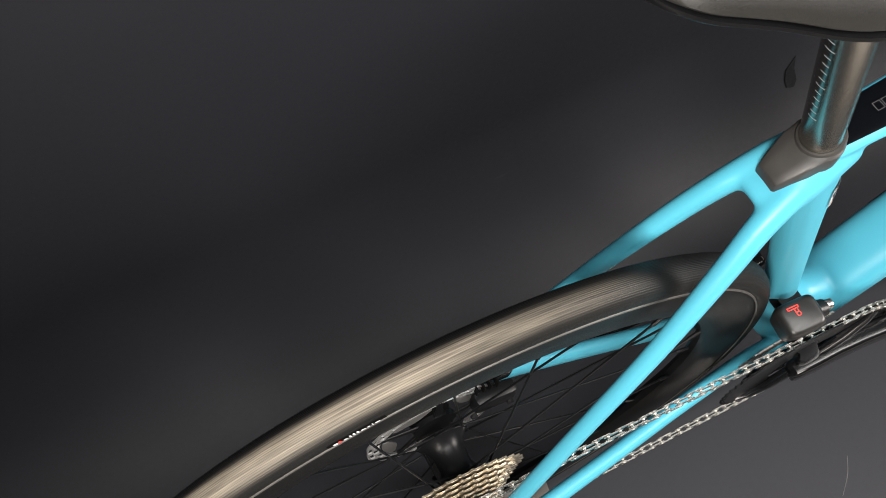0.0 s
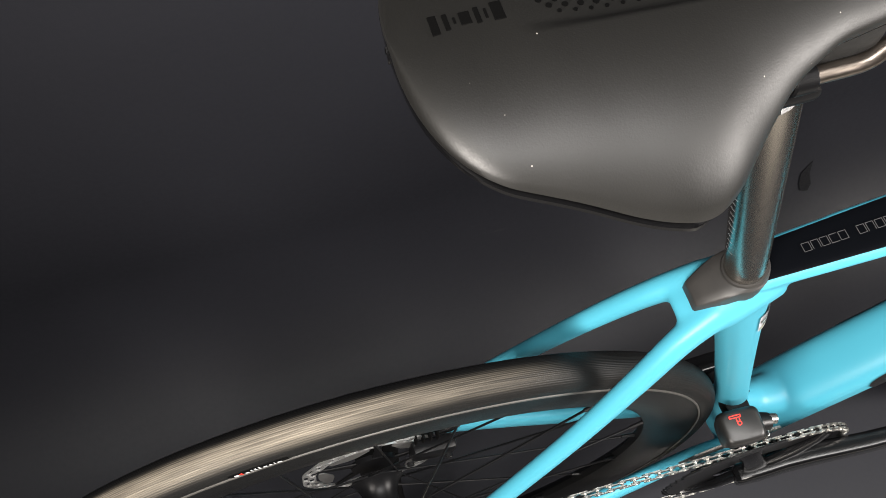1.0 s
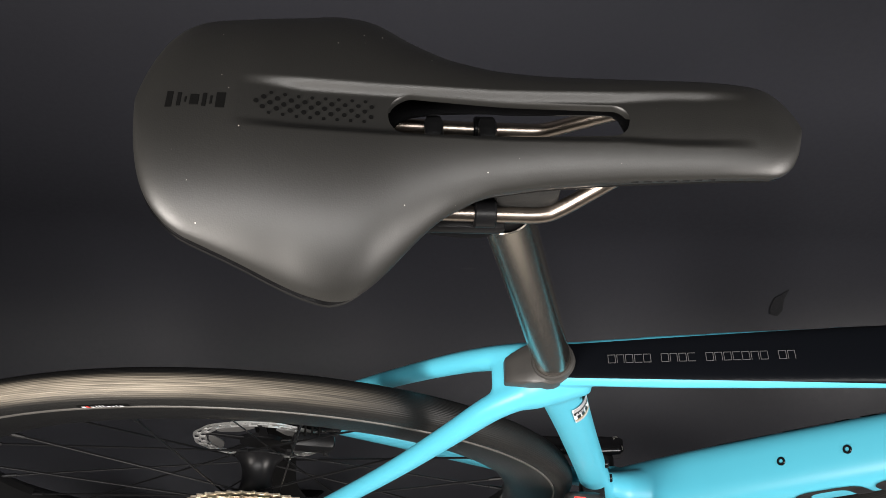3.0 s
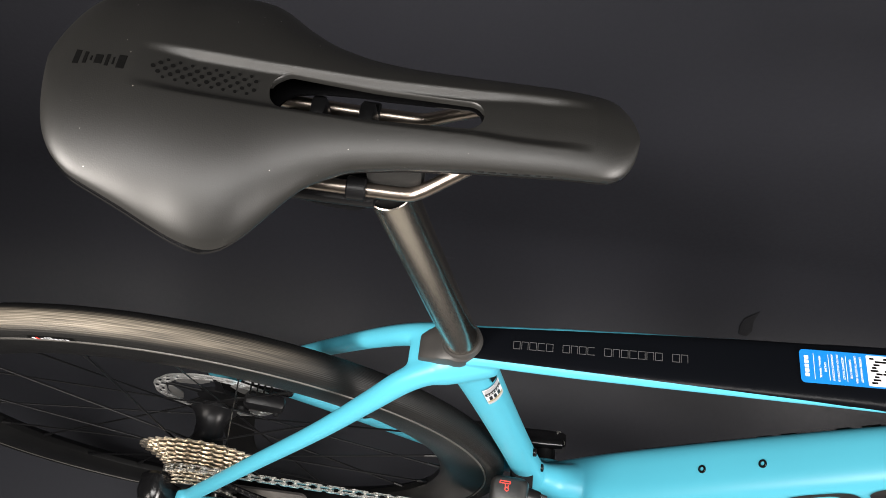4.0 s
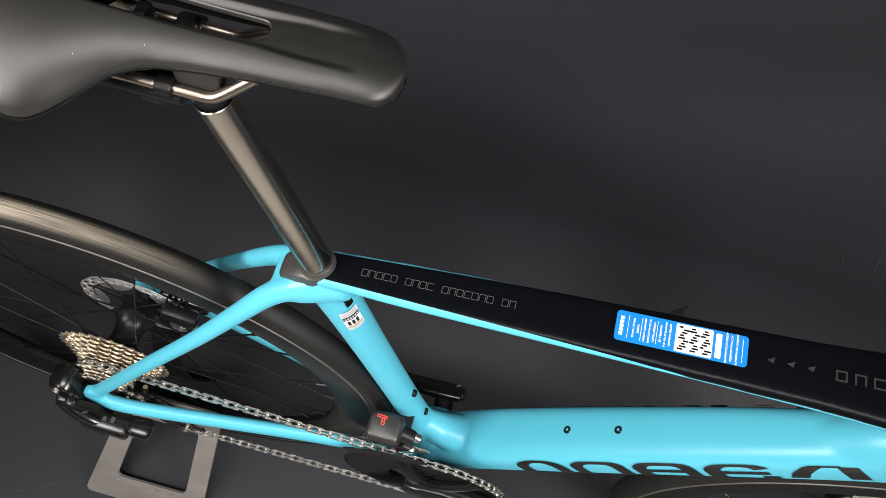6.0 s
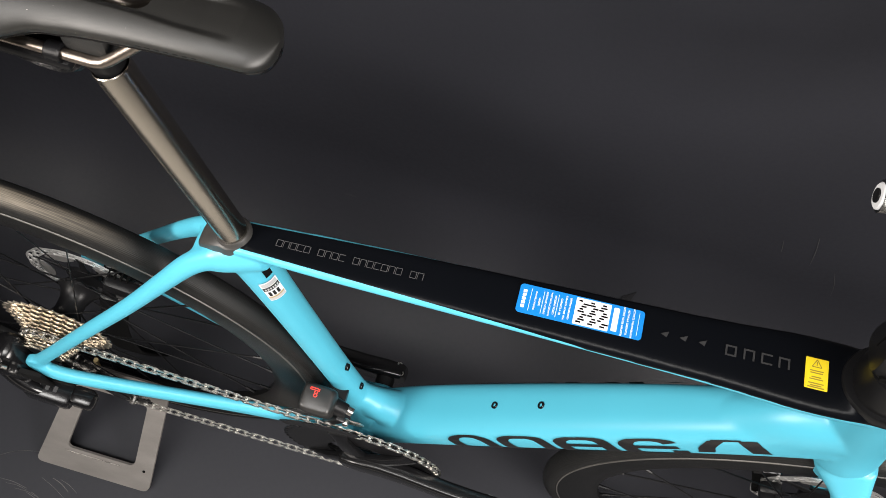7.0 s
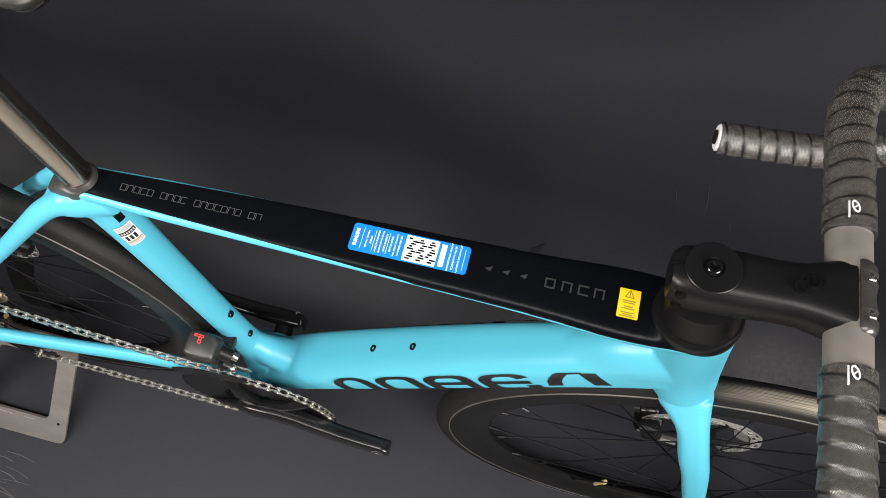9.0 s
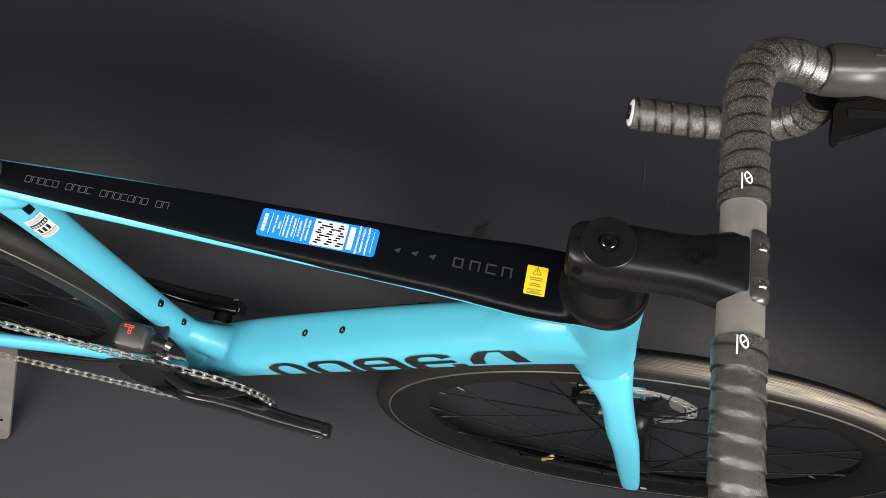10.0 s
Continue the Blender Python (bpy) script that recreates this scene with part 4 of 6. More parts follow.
def rear_derailleur():
    bm = box(bmesh.new(), (-0.430, -0.0850, 0.321), V((0.92, 0, 0.38)).normalized(), (0, 1, 0), V((-0.38, 0, 0.92)).normalized(), 0.032, 0.022, 0.036, 0.007)
    rd = part("rear_derailleur", bm, M_GLOSS, bicycle, "black electronic rear derailleur with a long cage")
    part("body_link", box(bmesh.new(), (-0.421, -0.0905, 0.299), V((0.75, 0, -0.66)).normalized(), (0, 1, 0), V((0.66, 0, 0.75)).normalized(), 0.040, 0.016, 0.022, 0.005), M_GLOSS, rd)
    part("knuckle", loft(bmesh.new(), [ring((-0.437, y, 0.338), V((0.9, 0, 0.43)), V((-0.43, 0, 0.9)), a_, b_, 28, 3.2) for y, a_, b_ in ((-0.052, 0.012, 0.019), (-0.056, 0.0165, 0.0235), (-0.074, 0.0175, 0.0245), (-0.082, 0.0150, 0.0215), (-0.084, 0.010, 0.016))]), M_GLOSS, rd)
    for kx, ky, kz in ((-0.446, -0.085, 0.347), (-0.431, -0.085, 0.330), (-0.449, -0.083, 0.328)):
        part("knuckle_bolt", turned(bmesh.new(), (kx, ky + 0.002, kz), (0, -1, 0), [(0, 0.0042), (0.0028, 0.0042), (0.0034, 0.0035), (0.0034, 0.0021), (0.0015, 0.0019), (0.0015, 0.0003)], 16), M_STEEL, rd)
    part("outer_link", sweep(bmesh.new(), [(-0.446, -0.088, 0.322, 0.007, 0.010), (-0.430, -0.094, 0.308, 0.008, 0.012), (-0.412, -0.097, 0.296, 0.008, 0.012), (-0.398, -0.096, 0.288, 0.006, 0.009)], n=16, e=3), M_GLOSS, rd)
    part("adjust_screw", rod(bmesh.new(), (-0.436, -0.090, 0.339), (-0.440, -0.091, 0.345), 0.0028, 12), M_STEEL, rd)
    bm = box(bmesh.new(), (-0.397, -0.0915, 0.282), V((1, 0, -0.18)).normalized(), (0, 1, 0), V((0.18, 0, 1)).normalized(), 0.058, 0.030, 0.036, 0.006)
    part("motor_housing", bm, M_GLOSS, rd)
    part("battery_cover", box(bmesh.new(), (-0.357, -0.0885, 0.277), V((1, 0, -0.10)).normalized(), (0, 1, 0), V((0.10, 0, 1)).normalized(), 0.030, 0.024, 0.030, 0.006), M_GLOSS, rd)
    for i in range(3):
        part("pale_mark", box(bmesh.new(), (-0.405 + 0.0095 * i, -0.0915, 0.3022 - 0.0017 * i), V((1, 0, -0.18)).normalized(), (0, 1, 0), V((0.18, 0, 1)).normalized(), 0.0015 + 0.003 * (i > 0), 0.0075, 0.0006), M_DARKPRINT, rd, smooth=False)
    part("hanger_bolt", rod(bmesh.new(), (-0.424, -0.082, 0.326), (-0.424, -0.093, 0.326), 0.0075, 18), M_BLACK, rd)
    a, b = JOCKEY_HI, JOCKEY_LO
    d = (b - a).normalized()
    t = V((-d.z, 0, d.x))
    for y in (-0.0560, -0.0395):
        rings = [ring(a - d * 0.012, t, d, 0.004, 0.004, 4)]
        outl = []
        for f, w in ((-0.016, 0.008), (-0.006, 0.013), (0.02, 0.010), (0.05, 0.009), (0.075, 0.012), (0.095, 0.013), (0.106, 0.007)):
            outl.append((f, w))
        outl = outl + [(f, -w) for f, w in outl[::-1]]
        bm = plate(bmesh.new(), outl, 0.0018, lambda u, v, w, y=y: V((a.x, y + w, a.z)) + d * u + t * v)
        part("cage_plate", bm, M_GLOSS, rd, smooth=False)
    for p in (a, b):
        part("jockey_wheel", gear(11, 0.003, 0.006, 0.003), M_MATT, rd, smooth=False, matrix=Matrix.Translation(p))
        part("jockey_bolt", rod(bmesh.new(), p - V((0, 0.010, 0)), p - V((0, 0.0085, 0)) + V((0, 0.018, 0)), 0.0038, 14), M_STEEL, rd)
    part("jockey_arm", sweep(bmesh.new(), [(-0.408, -0.090, 0.258, 0.010, 0.010), (-0.398, -0.074, 0.262, 0.010, 0.011), (-0.392, -0.060, 0.268, 0.008, 0.011)], n=14), M_BLACK, rd)
    part("guard_pin", rod(bmesh.new(), (-0.300, -0.055, 0.222), (-0.306, -0.057, 0.232), 0.003, 12), M_STEEL, rd)
    return rd


rear_derailleur()


def caliper(name, c, fwd, label, matrix=None):
    """A flat-mount disc brake caliper."""
    x = V(fwd).normalized()
    z = x.cross(V((0, 1, 0)))
    bm = box(bmesh.new(), V(c) + V((0, 0.009, 0)), x, (0, 1, 0), z, 0.062, 0.017, 0.026, 0.005)
    ob = part(name, bm, M_GLOSS, bicycle, label, matrix=matrix)
    part("piston_half", box(bmesh.new(), V(c) - V((0, 0.013, 0)), x, (0, 1, 0), z, 0.046, 0.017, 0.027, 0.006), M_MATT, ob)
    part("banjo_bolt", rod(bmesh.new(), V(c) + x * 0.027 + z * 0.012 + V((0, 0.006, 0)), V(c) + x * 0.027 + z * 0.020 + V((0, 0.006, 0)), 0.006, 14), M_BLACK, ob)
    for i in range(4):
        part("cooling_fin", box(bmesh.new(), V(c) + x * (0.004 - 0.0075 * i) + z * 0.017, x, (0, 1, 0), z, 0.0018, 0.020, 0.010, 0.0004), M_PERF, ob, smooth=False)
    for k in (-0.024, 0.016):
        part("mount_bolt", rod(bmesh.new(), V(c) + x * k - z * 0.008 - V((0, 0.0205, 0)), V(c) + x * k - z * 0.008 - V((0, 0.0240, 0)), 0.0036, 12), M_BLACK, ob)
    return ob


caliper("rear_brake", (-0.338, 0.048, 0.372), (0.93, 0, -0.2), "black disc brake caliper on the chainstay")
caliper("front_brake", (0.499, 0.043, 0.352), (-0.42, 0, 0.9), "black disc brake caliper behind the fork leg", STEER)

# ---- seat post, collar, saddle ----
POST_DIR = V((-0.2667, 0, 0.9638))


def post_at(z):
    return V((-0.1357 - 0.2767 * (z - 0.72), 0, z))


def seat_post():
    bm = bmesh.new()
    t = POST_DIR
    s = V((0, 1, 0))
    d = s.cross(t)
    rings = [ring(post_at(z), s, d, 0.0126, 0.0126, 40) for z in (0.62, 0.70, 0.80, 0.90)]
    rings += [ring(post_at(z), s, d, r, r, 40) for z, r in ((0.925, 0.0126), (0.9255, 0.0120), (0.921, 0.0114))]
    return loft(bm, rings)


post = part("seat_post", seat_post(), M_POST, bicycle, "round dark seat post with a worn sheen and pale height marks")
for i in range(22):
    z = 0.770 + 0.0068 * i
    ln = 0.0065 if i % 5 == 0 else 0.0042
    bm = bmesh.new()
    s, d = V((0, 1, 0)), V((0, 1, 0)).cross(POST_DIR)
    row = []
    for zz in (z, z + 0.0005):
        vs = []
        for k in range(5):
            a = radians(96) + ln / 0.0126 * (k / 4 - 0.5)
            rad = 0.01278
            # the marks sit on the rear of the post
            vs.append(bm.verts.new(post_at(zz) - d * (rad * math.sin(a)) * 1.0 + s * (rad * math.cos(a))))
        row.append(vs)
    for k in range(4):
        bm.faces.new((row[0][k], row[0][k + 1], row[1][k + 1], row[1][k]))
    part("height_mark", bm, M_SILVER, post, smooth=False)


def collar():
    bm = bmesh.new()
    rings = []
    xc, rc = -0.1395, 0.0163
    tail = [(-0.1690, 0.0080), (-0.1682, 0.0093), (-0.1640, 0.0110), (-0.158, 0.0130), (-0.152, 0.0145)]
    front = [(xc + rc * math.sin(radians(a)), rc * math.cos(radians(a))) for a in (-22, -8, 8, 24, 40, 55, 68, 79, 87)]
    for x, w in tail + front:
        zt = 0.7085 + 0.0210 * min(1.0, max(0.0, x + 0.1690) / 0.020) ** 0.8 + (0.0022 * (x + 0.1495) / 0.026 if x > -0.1495 else 0)
        zb = 0.692 if x < -0.16 else 0.70
        rings.append([V((x, -w, zb)), V((x, -w * 1.02, (zt + zb) / 2)), V((x, -w, zt - 0.002)), V((x, -w * 0.9, zt - 0.0005)), V((x, -w * 0.45, zt)), V((x, 0, zt + 0.0003)), V((x, w * 0.45, zt)), V((x, w * 0.9, zt - 0.0005)), V((x, w, zt - 0.002)), V((x, w * 1.02, (zt + zb) / 2)), V((x, w, zb))])
    return loft(bm, rings)


part("seat_collar", collar(), M_COLLAR, bicycle, "dark grey rubber cover round the foot of the seat post")
bm = bmesh.new()
s, d = V((0, 1, 0)), V((0, 1, 0)).cross(POST_DIR)
loft(bm, [ring(post_at(z), s, d, r, r, 36) for z, r in ((0.715, 0.0150), (0.7310, 0.0148), (0.7328, 0.0140), (0.7328, 0.0127), (0.715, 0.0127))])
part("collar_lip", bm, M_COLLAR, bicycle)

X_REAR, X_NOSE = -0.3445, -0.0815
HALF = [(-0.3445, 0.0465), (-0.331, 0.0490), (-0.318, 0.0535), (-0.302, 0.0590), (-0.287, 0.0645), (-0.275, 0.0685), (-0.264, 0.0698), (-0.255, 0.0665), (-0.247, 0.0595), (-0.237, 0.0490), (-0.225, 0.0385),
        (-0.207, 0.0300), (-0.185, 0.0265), (-0.155, 0.0245), (-0.125, 0.0235), (-0.105, 0.0225), (-0.0815, 0.0205)]
TOPZ = [(-0.3445, 0.999), (-0.341, 1.0005), (-0.331, 1.0025), (-0.30, 1.003), (-0.25, 1.0000), (-0.20, 0.9990), (-0.15, 1.0010), (-0.115, 1.0020), (-0.10, 1.0010), (-0.09, 0.999), (-0.0815, 0.995)]
DROP = [(-0.3445, 0.009), (-0.335, 0.012), (-0.31, 0.020), (-0.285, 0.029), (-0.262, 0.033), (-0.245, 0.028), (-0.228, 0.018), (-0.207, 0.0115), (-0.15, 0.0092), (-0.11, 0.0082), (-0.09, 0.0075), (-0.0815, 0.007)]
TUCK = [(-0.3445, 0.003), (-0.27, 0.004), (-0.23, 0.007), (-0.20, 0.009), (-0.11, 0.0072), (-0.0815, 0.006)]


def rounded_end(x):
    """How far the outline draws in towards the rear and the nose."""
    a = max(0.0, min(1.0, (-0.318 - x) / (-0.318 - X_REAR)))
    b = max(0.0, min(1.0, (x + 0.0990) / (0.0990 + X_NOSE)))
    return max(0.03, (1 - a ** 2.6) ** (1 / 2.2) * (1 - b ** 2.4) ** (1 / 2.2))


def smooth_table(tab, xs):
    fine = np.linspace(tab[0][0], tab[-1][0], 400)
    v = np.interp(fine, *zip(*tab))
    k = np.ones(17) / 17
    sm_v = np.convolve(np.pad(v, 8, mode="edge"), k, "valid")
    return np.interp(xs, fine, sm_v)


def channel(x, y):
    """The depth of the saddle's middle groove, and of the sunk panel towards the nose."""
    ends = max(0.0, min(1.0, (x + 0.306) / 0.025)) * max(0.0, min(1.0, (-0.1020 - x) / 0.020))
    half = 0.0118 if x < -0.155 else 0.0118 + 0.0012 * min(1, (x + 0.155) / 0.02)
    q = max(0.0, min(1.0, (half + 0.001 - abs(y)) / 0.0050))
    return (0.0034 - 0.0010 * max(0.0, min(1.0, (x + 0.160) / 0.025))) * ends * q * q * (3 - 2 * q)


def cut_half(x):
    """Half the width of the saddle's opening at x."""
    a, b = -0.2470, -0.1515
    if not a < x < b:
        return 0.0
    u = (x - a) / (b - a)
    w = 0.0098 - 0.0030 * u
    return w * min(1, math.sqrt(max(0, 1 - (1 - min(1, u / 0.10)) ** 2)), math.sqrt(max(0, 1 - (1 - min(1, (1 - u) / 0.07)) ** 2)))


def saddle_z(y, w, zt, h):
    """The cover's height at y: nearly flat in the middle, rolling over towards the edge."""
    u = min(1.0, abs(y) / max(w, 1e-6))
    return zt - h * (0.36 * u ** 2.4 + 0.64 * (1 - math.sqrt(max(0.0, 1 - u ** 3.2))))


def saddle_cover():
    bm = bmesh.new()
    even = np.concatenate([X_REAR + 0.03 * (1 - np.cos(np.linspace(0, math.pi / 2, 24))), np.linspace(-0.318, -0.104, 110), X_NOSE - 0.0225 * (1 - np.cos(np.linspace(0, math.pi / 2, 24))), np.linspace(-0.109, -0.102, 10)])
    even = even[~(((even > -0.2475) & (even < -0.2370)) | ((even > -0.1590) & (even < -0.1508)))]
    arc = 1 - np.cos(np.linspace(0, math.pi / 2, 16))
    xs = np.unique(np.round(np.concatenate([even, -0.2470 + 0.00955 * arc, -0.1515 - 0.006685 * arc]), 6))
    hw, tz, dr, tk = (smooth_table(t, xs) for t in (HALF, TOPZ, DROP, TUCK))
    hw = hw * np.array([rounded_end(x) for x in xs])
    dr = dr * np.array([0.45 + 0.55 * rounded_end(x) for x in xs])
    rows = []
    for x, w, zt, h, k in zip(xs, hw, tz, dr, tk):
        c = min(cut_half(x), 0.9 * w)
        row = []
        for s in (-1, 1):
            side = []
            mid = min(max(0.0185, c), c + 0.6 * (w - c))
            for j in range(51):
                if j <= 26:
                    y = c + (mid - c) * j / 26
                else:
                    f = (j - 26) / 24
                    y = mid + (w - mid) * (f * 0.4 + 0.6 * math.sin(f * math.pi / 2))
                side.append(V((x, s * y, saddle_z(y, w, zt, h) - channel(x, y))))
            edge = side[-1]
            side += [V((x, edge.y * 0.985, edge.z - 0.3 * k)), V((x, edge.y * 0.92, edge.z - 0.75 * k)), V((x, edge.y * 0.82, edge.z - k)), V((x, edge.y * 0.70, edge.z - k))]
            p = side[0]
            g = min(1.0, c / 0.003)
            inner = [V((x, p.y, p.z - 0.0036 * g)), V((x, p.y, p.z - 0.0012 * g)), V((x, p.y + s * 0.0004 * g, p.z - 0.0004 * g))] if c > 0 else [p.copy(), p.copy(), p.copy()]
            if c > 0:
                side[0] = V((x, p.y + s * 0.0011 * g, p.z))
            row.append([bm.verts.new(v) for v in inner + side])
        rows.append(row)
    for a, b in zip(rows, rows[1:]):
        for s in (0, 1):
            for j in range(len(a[s]) - 1):
                bm.faces.new((a[s][j], a[s][j + 1], b[s][j + 1], b[s][j]))
    for end in (rows[0], rows[-1]):
        bm.faces.new(end[0][3:][::-1] + end[1][4:])
    bmesh.ops.remove_doubles(bm, verts=bm.verts[:], dist=0.00005)
    bmesh.ops.dissolve_degenerate(bm, edges=bm.edges[:], dist=0.00002)
    return bm


saddle = part("saddle", saddle_cover(), M_SADDLE, bicycle, "black short-nosed padded saddle with a long middle opening")


def saddle_base():
    """The shell under the cover, with a thin rim at its edge."""
    bm = bmesh.new()
    xs = np.concatenate([X_REAR - 0.0008 + 0.03 * (1 - np.cos(np.linspace(0, math.pi / 2, 24)))[:-1], np.linspace(-0.3153, -0.105, 80), (X_NOSE + 0.0006 - 0.0225 * (1 - np.cos(np.linspace(0, math.pi / 2, 20))))[::-1][1:]])
    hw, tz, dr, tk = (smooth_table(t, xs) for t in (HALF, TOPZ, DROP, TUCK))
    hw = hw * np.array([rounded_end(min(max(x, X_REAR), X_NOSE)) for x in xs])
    dr = dr * np.array([0.45 + 0.55 * rounded_end(min(max(x, X_REAR), X_NOSE)) for x in xs])
    rows = []
    for x, w, zt, h, k in zip(xs, hw, tz, dr, tk):
        f = 1.0 if x < -0.27 else max(0.84, 1.0 - (x + 0.27) / 0.04 * 0.16)
        ww = w * f + 0.0006
        ze = zt - h - k * (1.0 if x > -0.27 else 0.7)
        c = cut_half(x) + 0.0035 * min(1.0, cut_half(x) / 0.002)
        row = []
        for s in (-1, 1):
            m = c + (ww - c) * 0.55
            row.append([bm.verts.new(v) for v in (V((x, s * ww, ze + 0.0004)), V((x, s * (ww + 0.0003), ze - 0.0008)), V((x, s * ww * 0.985, ze - 0.0020)), V((x, s * m, ze - 0.001 + 0.25 * h)), V((x, s * c, ze + 0.30 * h)), V((x, s * c, ze + 0.36 * h)), V((x, s * m, ze + 0.0015 + 0.25 * h)))])
        rows.append(row)
    for a, b in zip(rows, rows[1:]):
        for s in (0, 1):
            n = len(a[s])
            for j in range(n):
                bm.faces.new((a[s][j], a[s][(j + 1) % n], b[s][(j + 1) % n], b[s][j]))
    return bm


part("saddle_shell", saddle_base(), M_GLOSS, saddle, "glossy black shell edge")
for s in (1, -1):
    rows = [(x, s * y, z, 0.0035, 0.0035) for x, y, z in ((-0.318, 0.026, 0.978), (-0.300, 0.025, 0.969), (-0.270, 0.023, 0.9605), (-0.22, 0.022, 0.9585), (-0.195, 0.022, 0.9585), (-0.1815, 0.0218, 0.9590), (-0.1740, 0.0208, 0.9630), (-0.162, 0.0180, 0.9735), (-0.150, 0.0150, 0.9840), (-0.138, 0.0125, 0.993))]
    part("rail", sweep(bmesh.new(), rows, n=14), M_RAIL, saddle, "bronze-coloured metal rail")
# perforations in the rear groove
for i in range(18):
    x = -0.2978 + 0.0026 * i
    for y in ((0.0,) if i == 0 else (-0.0024, 0.0024) if i % 2 else (-0.0048, 0.0, 0.0048)):
        r = 0.00070 if abs(y) > 0.004 else 0.0010 if i < 12 else 0.0009
        zt = float(smooth_table(TOPZ, np.array([x]))[0])
        z = zt - channel(x, y) - 0.0003
        bm = turned(bmesh.new(), (x, y, z), (0, 0, 1), [(0, r), (0.00060, r)], 12)
        part("perforation", bm, M_PERF, saddle, smooth=False)
# maker's mark on the rear: plain dark upright bars
for i, (x, w, h) in enumerate(((-0.3305, 0.0026, 0.0075), (-0.3268, 0.0016, 0.0064), (-0.3243, 0.0008, 0.0026), (-0.3210, 0.0034, 0.0050), (-0.3172, 0.0016, 0.0064), (-0.3146, 0.0009, 0.0040), (-0.3110, 0.0036, 0.0072))):
    z = float(smooth_table(TOPZ, np.array([x]))[0])
    part("dark_mark", box(bmesh.new(), (x, -0.0012, z - 0.0004), (1, 0, 0), (0, 1, 0), (0, 0, 1), w, h, 0.0012, 0.0002), M_PERF, saddle, smooth=False)

# embossed marks along the nose's sides: plain dark bars
for s in (1, -1):
    for i, ln in enumerate((0.0030, 0.0034, 0.0032, 0.0030, 0.0030, 0.0028, 0.0030)):
        x = -0.1500 + 0.0050 * i
        w, zt, h, k = (float(smooth_table(t, np.array([x]))[0]) for t in (HALF, TOPZ, DROP, TUCK))
        part("dark_mark", box(bmesh.new(), (x, s * (w * 0.992 - 0.0004), zt - h - 0.24 * k), (1, 0, 0), (0, 1, 0), (0, 0, 1), ln, 0.0008, 0.0013, 0.0002), M_MATT, saddle, smooth=False)

# clamp head on top of the post
part("post_head", sweep(bmesh.new(), [(-0.1868, 0, 0.905, 0.0100, 0.0100), (-0.1945, 0, 0.930, 0.0104, 0.0104), (-0.2020, 0, 0.943, 0.0145, 0.0110), (-0.2065, 0, 0.953, 0.0180, 0.0165)], n=24, e=2.6), M_MATT, post)
part("cradle", box(bmesh.new(), (-0.2225, 0, 0.9515), V((1, 0, 0.02)).normalized(), (0, 1, 0), V((-0.02, 0, 1)).normalized(), 0.052, 0.054, 0.0070, 0.0025), M_MATT, post)
part("cradle", sweep(bmesh.new(), [(-0.250, 0, 0.9475, 0.018, 0.002), (-0.236, 0, 0.9440, 0.023, 0.0045), (-0.212, 0, 0.9415, 0.0245, 0.0075), (-0.2005, 0, 0.9420, 0.022, 0.0068), (-0.1945, 0, 0.9465, 0.016, 0.004)], k=3, n=10, e=2), M_GLOSS, post, smooth=False)
for s in (1, -1):
    bm = turned(bmesh.new(), (-0.2105, s * 0.022, 0.9585), (1, 0, 0), [(0, 0.0050), (0.0008, 0.0058), (0.0086, 0.0058), (0.0094, 0.0050)], 20)
    part("rail_clamp", bm, M_MATT, post)
for x in (-0.228, -0.205):
    part("clamp_ear", box(bmesh.new(), (x, 0.010, 0.968), V((1, 0, 0.1)).normalized(), (0, 1, 0), V((-0.1, 0, 1)).normalized(), 0.008, 0.012, 0.018, 0.0025), M_BLACK, post)
part("clamp_block", box(bmesh.new(), (-0.1885, -0.0115, 0.9645), V((1, 0, 0.05)).normalized(), (0, 1, 0), V((-0.05, 0, 1)).normalized(), 0.027, 0.016, 0.019, 0.003), M_BLOCK, post, "speckled grey clamp block")

# ---- cockpit ----
STEM_UP = V((-0.19, 0, 0.98)).normalized()
STEM_X = V((0.98, 0, 0.19)).normalized()
BAR_C = V((0.4415, 0, 0.886))


def spacers():
    bm = bmesh.new()
    a, up = STEER_AT, HEAD
    s, d = V((0, 1, 0)), V((0, 1, 0)).cross(HEAD)
    rows = []
    for h, w, f, back in ((-0.090, 0.031, 0.0345, -0.002), (-0.0815, 0.031, 0.0345, -0.002), (-0.0800, 0.0300, 0.0335, -0.002)):
        rows.append(ring(a + up * h + d * back, s, d, w, f, 36))
    return loft(bm, rows)


cap = part("headset_cover", spacers(), M_MATT, bicycle, "matt black headset cover", matrix=STEER)
s_, d_ = V((0, 1, 0)), V((0, 1, 0)).cross(HEAD)
part("spacer", loft(bmesh.new(), [ring(STEER_AT + HEAD * h, s_, d_, w, w + 0.002, 36, 2.2) for h, w in ((-0.0820, 0.0274), (-0.0700, 0.0268), (-0.0560, 0.0260), (-0.0420, 0.0252))]), M_MATT, cap)


def stem():
    bm = bmesh.new()
    rows = []
    base = STEER_AT - STEM_UP * 0.0215
    for f, w, h, e in ((-0.0265, 0.010, 0.012, 3), (-0.0255, 0.0145, 0.0170, 3), (-0.020, 0.0190, 0.0195, 3.2), (-0.006, 0.0212, 0.0203, 3.4), (0.02, 0.0212, 0.0200, 3.4), (0.045, 0.0205, 0.0180, 3.2), (0.062, 0.0214, 0.0175, 3.2), (0.074, 0.0242, 0.0185, 3.4), (0.084, 0.0266, 0.0195, 3.8), (0.0932, 0.0270, 0.0198, 4.0), (0.0942, 0.0264, 0.0192, 4.0)):
        rows.append(ring(base + STEM_X * f, V((0, 1, 0)), STEM_UP, w, h, 32, e))
    return loft(bm, rows)


